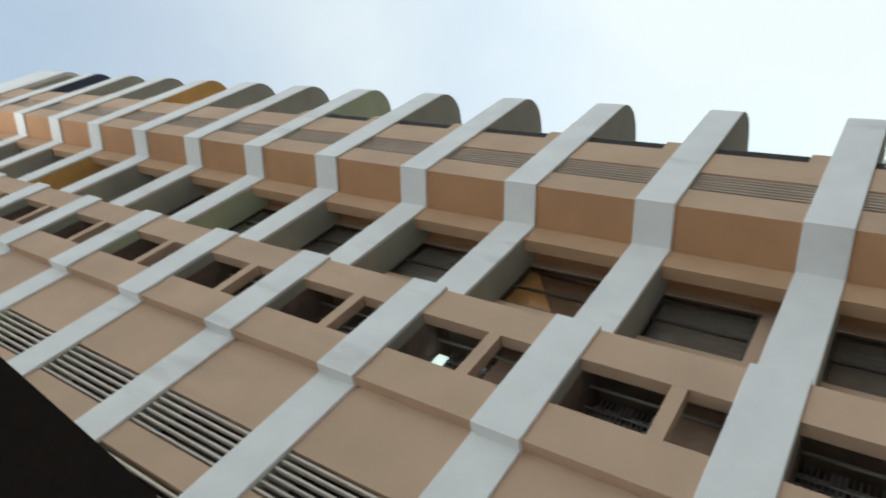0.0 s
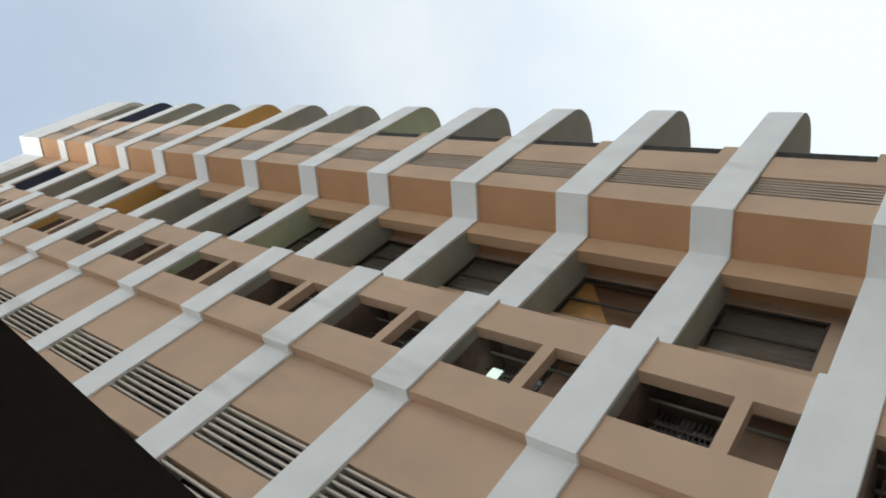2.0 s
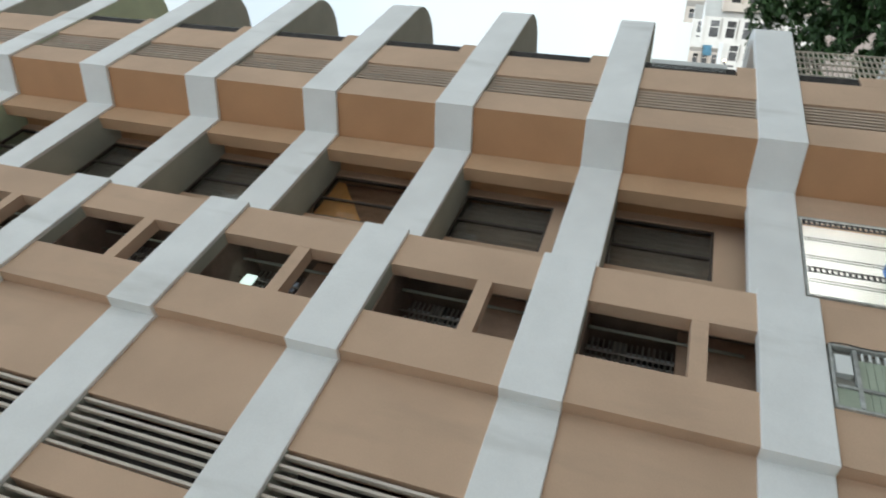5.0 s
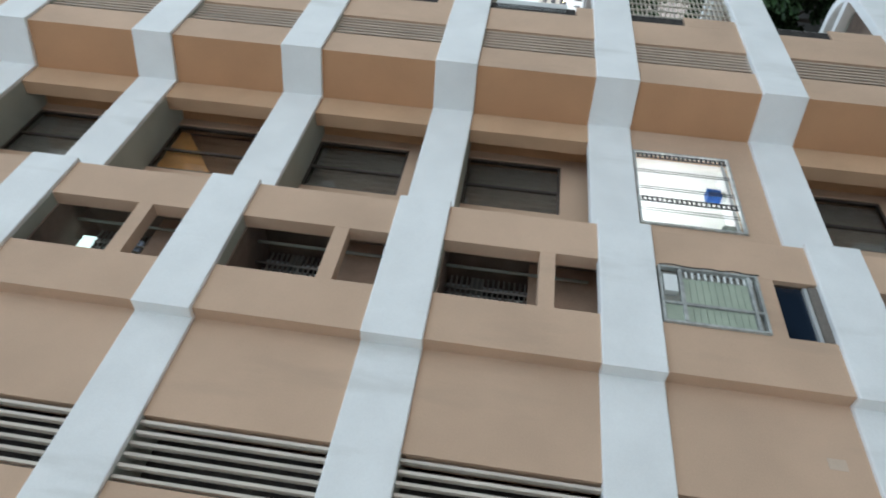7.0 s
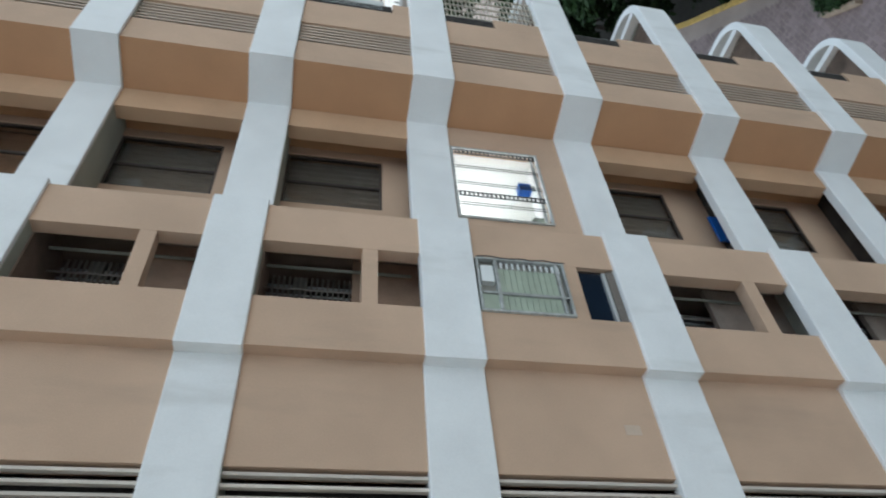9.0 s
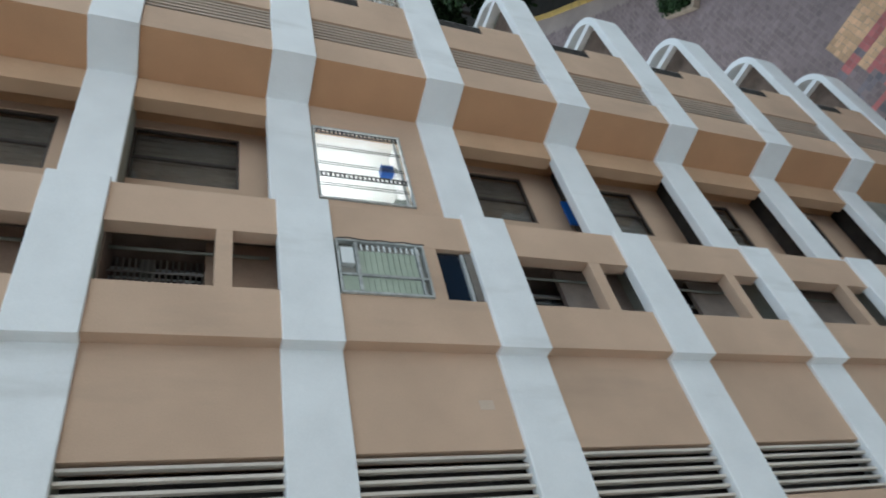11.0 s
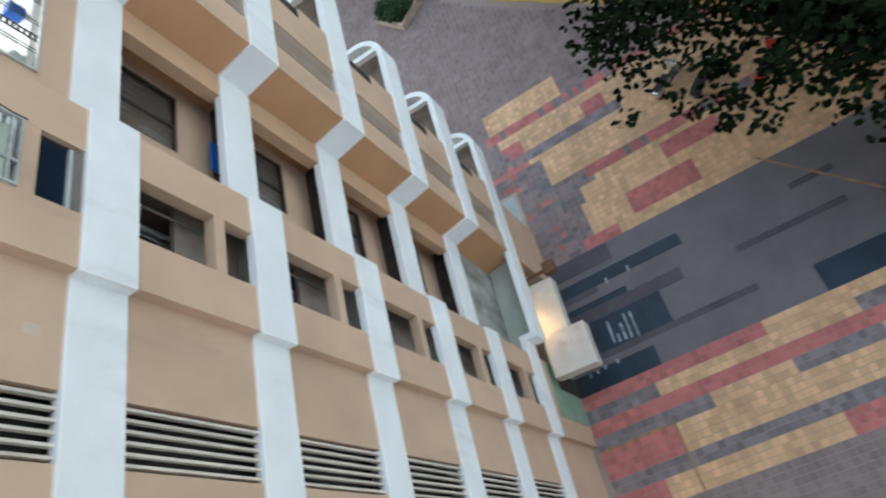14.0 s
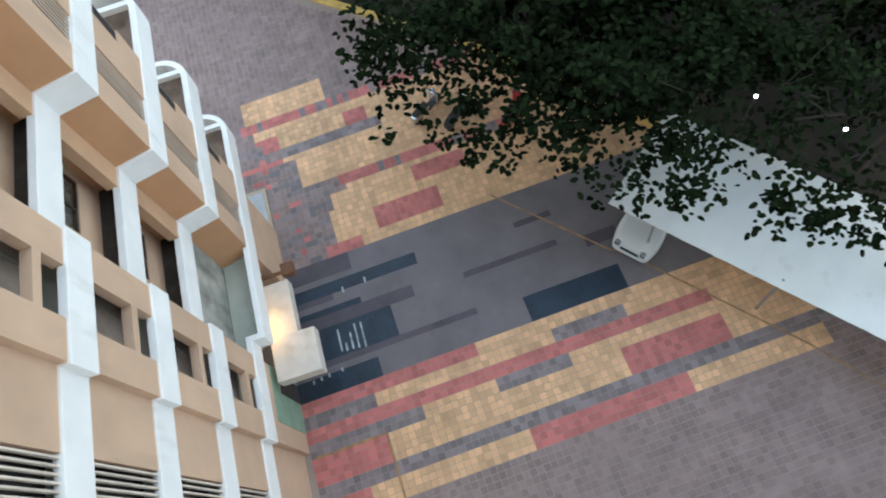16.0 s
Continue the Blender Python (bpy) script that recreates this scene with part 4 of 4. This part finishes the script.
part("planter_soil", boxes((-0.92, 0.92, -0.72, 0.72, 0.0, 0.30)), SOIL, planter)
pr = random.Random(5)
place("bush", leaf_cloud("bush", [(pr.uniform(-0.8, 0.8), pr.uniform(-0.6, 0.6), 0.55 + pr.uniform(0, 0.3), 0.45) for _ in range(16)], 120, 0.16, 77, LEAF_FAR), planter)

# ---- car under the carport ----
PAINT = material("white_car_paint", (0.62, 0.65, 0.66), 0.25, var=0.04, bump=0.0)
CAR_GLASS = material("car_glass", (0.015, 0.02, 0.022), 0.08, var=0.1, bump=0.0)
RUBBER = material("tyre_rubber", (0.02, 0.02, 0.02), 0.9, var=0.1)
CHROME = material("headlamp_chrome", (0.6, 0.62, 0.64), 0.2, metal=0.8, var=0.05)


def car(at, turn):
    c = thing("car", "white hatchback parked nose out under the carport", "car", at, turn=turn)
    prof = [(-0.02, 0.30), (-0.05, 0.55), (0.06, 0.74), (0.55, 0.90), (1.05, 0.97), (1.75, 1.43), (2.9, 1.47), (3.6, 1.05), (3.95, 0.95), (4.0, 0.35)]
    bm = bmesh.new()
    cols = []
    for x, z in prof:
        for_w = 0.84 - (0.16 if z > 1.2 else 0.0) - (0.24 if x < 0.03 else 0.12 if x < 0.1 else 0.0)
        cols.append([bm.verts.new((x, y, h)) for y, h in ((-for_w, 0.28), (-for_w, max(0.29, z - 0.10)), (-for_w + 0.12, z), (0.0, z + 0.025), (for_w - 0.12, z), (for_w, max(0.29, z - 0.10)), (for_w, 0.28))])
    for a, b in zip(cols, cols[1:]):
        for k in range(6):
            bm.faces.new((a[k], a[k + 1], b[k + 1], b[k]))
    bm.faces.new(cols[0])
    bm.faces.new(cols[-1][::-1])
    body = part("body", bm, PAINT, c, smooth=True)
    md = body.modifiers.new("round", "SUBSURF")
    md.levels = md.render_levels = 2
    bm = bmesh.new()
    bm.faces.new([bm.verts.new(p) for p in ((1.10, -0.62, 1.02), (1.10, 0.62, 1.02), (1.70, 0.54, 1.42), (1.70, -0.54, 1.42))])
    bmesh.ops.solidify(bm, geom=bm.faces[:], thickness=-0.02)
    part("windscreen", bm, CAR_GLASS, c)
    for y in (-0.58, 0.40):
        part("headlight", boxes((-0.05, 0.16, y, y + 0.20, 0.60, 0.74), bevel=0.03), CHROME, c)
    part("bumper", boxes((-0.10, 0.12, -0.58, 0.58, 0.30, 0.50), bevel=0.08), PAINT, c)
    part("grille", boxes((-0.07, -0.03, -0.35, 0.35, 0.53, 0.66), bevel=0.01), CAR_GLASS, c)
    for x in (0.72, 3.25):
        for y in (-0.80, 0.64):
            bm = bmesh.new()
            add_tube(bm, (x, y, 0.30), (x, y + 0.16, 0.30), 0.30, 0.30, 20)
            wheel = part("wheel", bm, RUBBER, c)
            bm = bmesh.new()
            add_tube(bm, (x, y - 0.01, 0.30), (x, y + 0.17, 0.30), 0.18, 0.18, 14)
            part("rim", bm, CHROME, wheel)
    return c


car((8.40, -6.32, GROUND + 0.03), math.atan2(-0.777, 0.63))

# ---- scooters in the shade ----
RED = material("red_body_paint", (0.40, 0.02, 0.02), 0.3, var=0.05, bump=0.0)
BLACK = material("black_plastic", (0.02, 0.02, 0.02), 0.6, var=0.1)


def scooter(at, turn, paint, label):
    sc = thing("scooter", label, "scooter", at, group="parked scooters", turn=turn)
    for x in (0.0, 1.25):
        bm = bmesh.new()
        add_tube(bm, (x, -0.05, 0.24), (x, 0.05, 0.24), 0.24, 0.24, 16)
        part("wheel", bm, RUBBER, sc)
    part("body", boxes((0.62, 1.55, -0.16, 0.16, 0.36, 0.68), bevel=0.08), paint, sc)
    part("front_shield", boxes((0.12, 0.24, -0.22, 0.22, 0.34, 0.92), bevel=0.04), paint, sc)
    part("footboard", boxes((0.2, 0.7, -0.16, 0.16, 0.28, 0.36), bevel=0.02), BLACK, sc)
    part("seat", boxes((0.66, 1.45, -0.13, 0.13, 0.68, 0.78), bevel=0.04), BLACK, sc)
    bm = bmesh.new()
    add_tube(bm, (0.02, 0, 0.24), (0.2, 0, 1.0), 0.03, 0.03, 8)
    part("steering_column", bm, STEEL, sc)
    bm = bmesh.new()
    add_tube(bm, (0.2, -0.32, 1.0), (0.2, 0.32, 1.0), 0.02, 0.02, 8)
    part("handlebar", bm, BLACK, sc)
    part("headlight", boxes((0.06, 0.16, -0.09, 0.09, 0.86, 1.0), bevel=0.03), CHROME, sc)
    return sc


scooter((17.6, -1.7, GROUND + 0.03), 2.2, CHROME, "grey scooter parked in the trees' shade")
scooter((16.9, -2.8, GROUND + 0.03), 2.3, BLACK, "black scooter parked in the trees' shade")
scooter((16.3, -4.9, GROUND + 0.03), 2.4, RED, "red scooter parked in the trees' shade")

# ---- garden lamps ----
for x, y, h, slant in LAMPS:
    gl = thing("garden_lamp", "lit white globe lamp on a tall thin post among trees", "lamp", (x, y, GROUND + 0.06), group="garden lamps")
    bm = bmesh.new()
    add_tube(bm, (0, 0, 0), (0, 0, h), 0.04, 0.03, 8)
    part("post", bm, IRON, gl)
    bm = bmesh.new()
    bmesh.ops.create_uvsphere(bm, u_segments=14, v_segments=8, radius=0.055, matrix=Matrix.Translation((0, 0, h + 0.12)))
    part("globe", bm, SPOT, gl, "glowing white globe", smooth=True)

# ---- entrance canopy at the foot of the building ----
CANOPY = material("canopy_paint", (0.60, 0.56, 0.50), 0.8, var=0.10, scale=2, dirt=(0.4, 0.33, 0.25), dirt_at=0.55)
RUST = material("rusty_metal", (0.16, 0.08, 0.045), 0.8, metal=0.2, var=0.3, scale=4)
canopy = thing("entrance_canopy", "white boxed entrance canopy lit by a warm lamp", "canopy")
part("canopy_box", boxes((7.05, 8.55, 4.85, 6.36, GROUND + 2.2, GROUND + 2.75), bevel=0.03), CANOPY, canopy)
part("canopy_box", boxes((8.57, 10.6, 5.45, 7.75, GROUND + 2.0, GROUND + 2.50), bevel=0.03), CANOPY, canopy)
part("bracket", boxes((10.75, 11.2, 5.15, 5.60, GROUND + 2.3, GROUND + 2.6), bevel=0.02), RUST, canopy)
part("bracket_arm", boxes((10.9, 11.0, 5.55, 7.6, GROUND + 2.35, GROUND + 2.45)), RUST, canopy)
wall_lamp = thing("wall_lamp", "warm lamp above the entrance canopy", "lamp", (8.95, 6.55, GROUND + 3.25))
bm = bmesh.new()
bmesh.ops.create_uvsphere(bm, u_segments=14, v_segments=8, radius=0.03)
part("bulb", bm, WARM, wall_lamp, "glowing warm bulb", smooth=True)
part("bracket", boxes((-0.03, 0.03, 0.03, 1.25, -0.03, 0.03)), IRON, wall_lamp)
warm = bpy.data.lights.new("entrance_light", "POINT")
warm.energy, warm.color, warm.shadow_soft_size = 15, (1.0, 0.60, 0.26), 0.1
new("entrance_light", warm).location = (8.95, 6.45, GROUND + 3.25)
DADO = material("green_dado_paint", (0.25, 0.36, 0.27), 0.8, var=0.15, scale=2, dirt=(0.12, 0.15, 0.11), dirt_at=0.5)
part("dado", boxes((XB + 0.75, XC - 0.07, YB + SET - 0.02, YB + SET - 0.004, GROUND, -22.3)), DADO, building, "green painted lower wall")
# A near-black sheet draws the shade inside the doorway.
part("doorway", boxes((6.9, 7.6, YB + SET - 0.028, YB + SET - 0.021, GROUND, GROUND + 2.0)), GAP_SHADE, building, "near-black sheet drawn as a doorway's dark inside")

# pale slab with a painted edge at the end of the building
slab = thing("drain_slab", "pale grey concrete slab with a tan kerb edge", "slab", kind="structure")
part("slab", boxes((14.35, 15.95, 6.35, 7.9, GROUND, GROUND + 0.10), bevel=0.01), material("pale_concrete", (0.46, 0.49, 0.52), 0.8, var=0.15, scale=2), slab)
part("edge", boxes((14.2, 16.1, 6.22, 6.34, GROUND, GROUND + 0.10), bevel=0.01), STONE, slab)
part("edge", boxes((15.96, 16.08, 6.345, 7.9, GROUND, GROUND + 0.10), bevel=0.01), STONE, slab)

# ---- town in the distance ----
FACADE = material("white_facade", (0.74, 0.75, 0.73), 0.85, var=0.06, scale=0.3)
# Beige and pane tones are paled to draw haze; no haze volume exists.
BEIGE = material("hazy_beige_facade", (0.60, 0.56, 0.51), 0.85, var=0.08, scale=0.3)
PANE = material("hazy_dark_pane", (0.10, 0.105, 0.11), 0.15, var=0.2, bump=0.0, objrand=0.85)
TANK = material("blue_tank", (0.22, 0.40, 0.52), 0.5, var=0.08)


def block(x, y0, y1, top, mat, label, storey=3.0, depth=12.0, tank=False):
    x, y0, y1, top = x * 1.85, y0 * 1.85, y1 * 1.85, -1.4 + (top + 1.4) * 1.85
    bl = thing("town_house", label, "building", (x, y0, GROUND))
    w, h = y1 - y0, top - GROUND
    part("wall", boxes((0, depth, 0, w, 0, h)), mat, bl)
    part("parapet", boxes((-0.12, depth + 0.1, -0.1, w + 0.1, h + 0.002, h + 0.5)), mat, bl)
    def opening(y0, y1, z0, z1, mullion):
        fr = mesh_of("window", ring_mesh(y0, y1, z0, z1, -0.05, -0.004, 0.08), mat)
        for v in fr.vertices:
            v.co = (v.co.y, v.co.x, v.co.z)
        cuts = [y0] + ([y0 + (y1 - y0) * 0.4] if mullion else []) + [y1]
        return fr, [mesh_of("pane", boxes((-0.02, -0.006, p + 0.09, q - 0.09, z0 + 0.08, z1 - 0.08)), PANE) for p, q in zip(cuts, cuts[1:])]

    kinds = [opening(0.6, 4.0, 0, 1.75, True), opening(4.8, 5.4, 0.1, 1.65, False), opening(8.2, 8.8, 0.1, 1.65, False), opening(9.4, 11.8, 0, 1.75, True)]
    sill_me = mesh_of("sill", boxes((-0.4, -0.003, 0.4, 4.2, -0.16, -0.02)), mat)
    lv = 0
    while h - 1.2 - lv * storey > 9:
        z = h - 2.6 - lv * storey
        k = 0.0
        while k < w - 4.2:
            for fr, panes in kinds:
                if k + fr.vertices[1].co.y < w - 0.6 and k + max(v.co.y for v in fr.vertices) < w - 0.3:
                    wd = place("window", fr, bl, (0, k, z))
                    for pane in panes:
                        place("pane", pane, wd)
            place("sill", sill_me, bl, (0, k, z))
            k += 12.6
        lv += 1
    if tank:
        bm = bmesh.new()
        add_tube(bm, (depth * 0.4, w * 0.5, h + 0.5), (depth * 0.4, w * 0.5, h + 2.2), 0.9, 0.85, 16)
        part("water_tank", bm, TANK, bl)


block(72, 8.0, 21.0, -4.6, FACADE, "long white apartment house with rows of windows")
block(74, 22.6, 25.6, -5.4, BEIGE, "narrow beige house between white ones")
block(73, 25.9, 28.6, -3.8, FACADE, "white town house with small windows")
block(78, 30.4, 35.0, -6.5, FACADE, "low white town house behind the trees")
block(112, 24.0, 27.0, -1.2, BEIGE, "far beige tower in haze")
block(115, 31.5, 34.0, -2.6, BEIGE, "far beige apartment house in haze")
block(110, 39.5, 44.0, -3.4, FACADE, "far white apartment house in haze")
block(84, 44.0, 60.0, -6.0, FACADE, "white town house far behind")
block(95, -30.0, 6.0, -8.0, BEIGE, "beige apartment house behind the garden")

town = random.Random(12)
for k in range(14):
    y = 21.0 + k * 2.7
    block(town.uniform(118, 134), y, y + town.uniform(2.2, 3.6), -4.5 + town.uniform(-1.2, 2.6) + 1.8 * (k < 5), town.choice((BEIGE, BEIGE, FACADE)), "small far town house in the haze", depth=9.0)

# nearest pavers, one by one
paver_me = {}
for key, x, y, z in singles:
    if key not in paver_me:
        g, e, t = GAP / 2, GAP / 2 + 0.004, 0.03
        me = bpy.data.meshes.new("paver")
        me.from_pydata([(g, g, 0), (SIZE - g, g, 0), (SIZE - g, SIZE - g, 0), (g, SIZE - g, 0), (e, e, t), (SIZE - e, e, t), (SIZE - e, SIZE - e, t), (e, SIZE - e, t)],
                       [], [(4, 5, 6, 7), (0, 1, 5, 4), (1, 2, 6, 5), (2, 3, 7, 6), (3, 0, 4, 7)])
        me.materials.append(PAVE_ONE[key])
        paver_me[key] = me
    place("paver", paver_me[key], pavement, (x - 7.0, y - 6.0, z - 0.03))
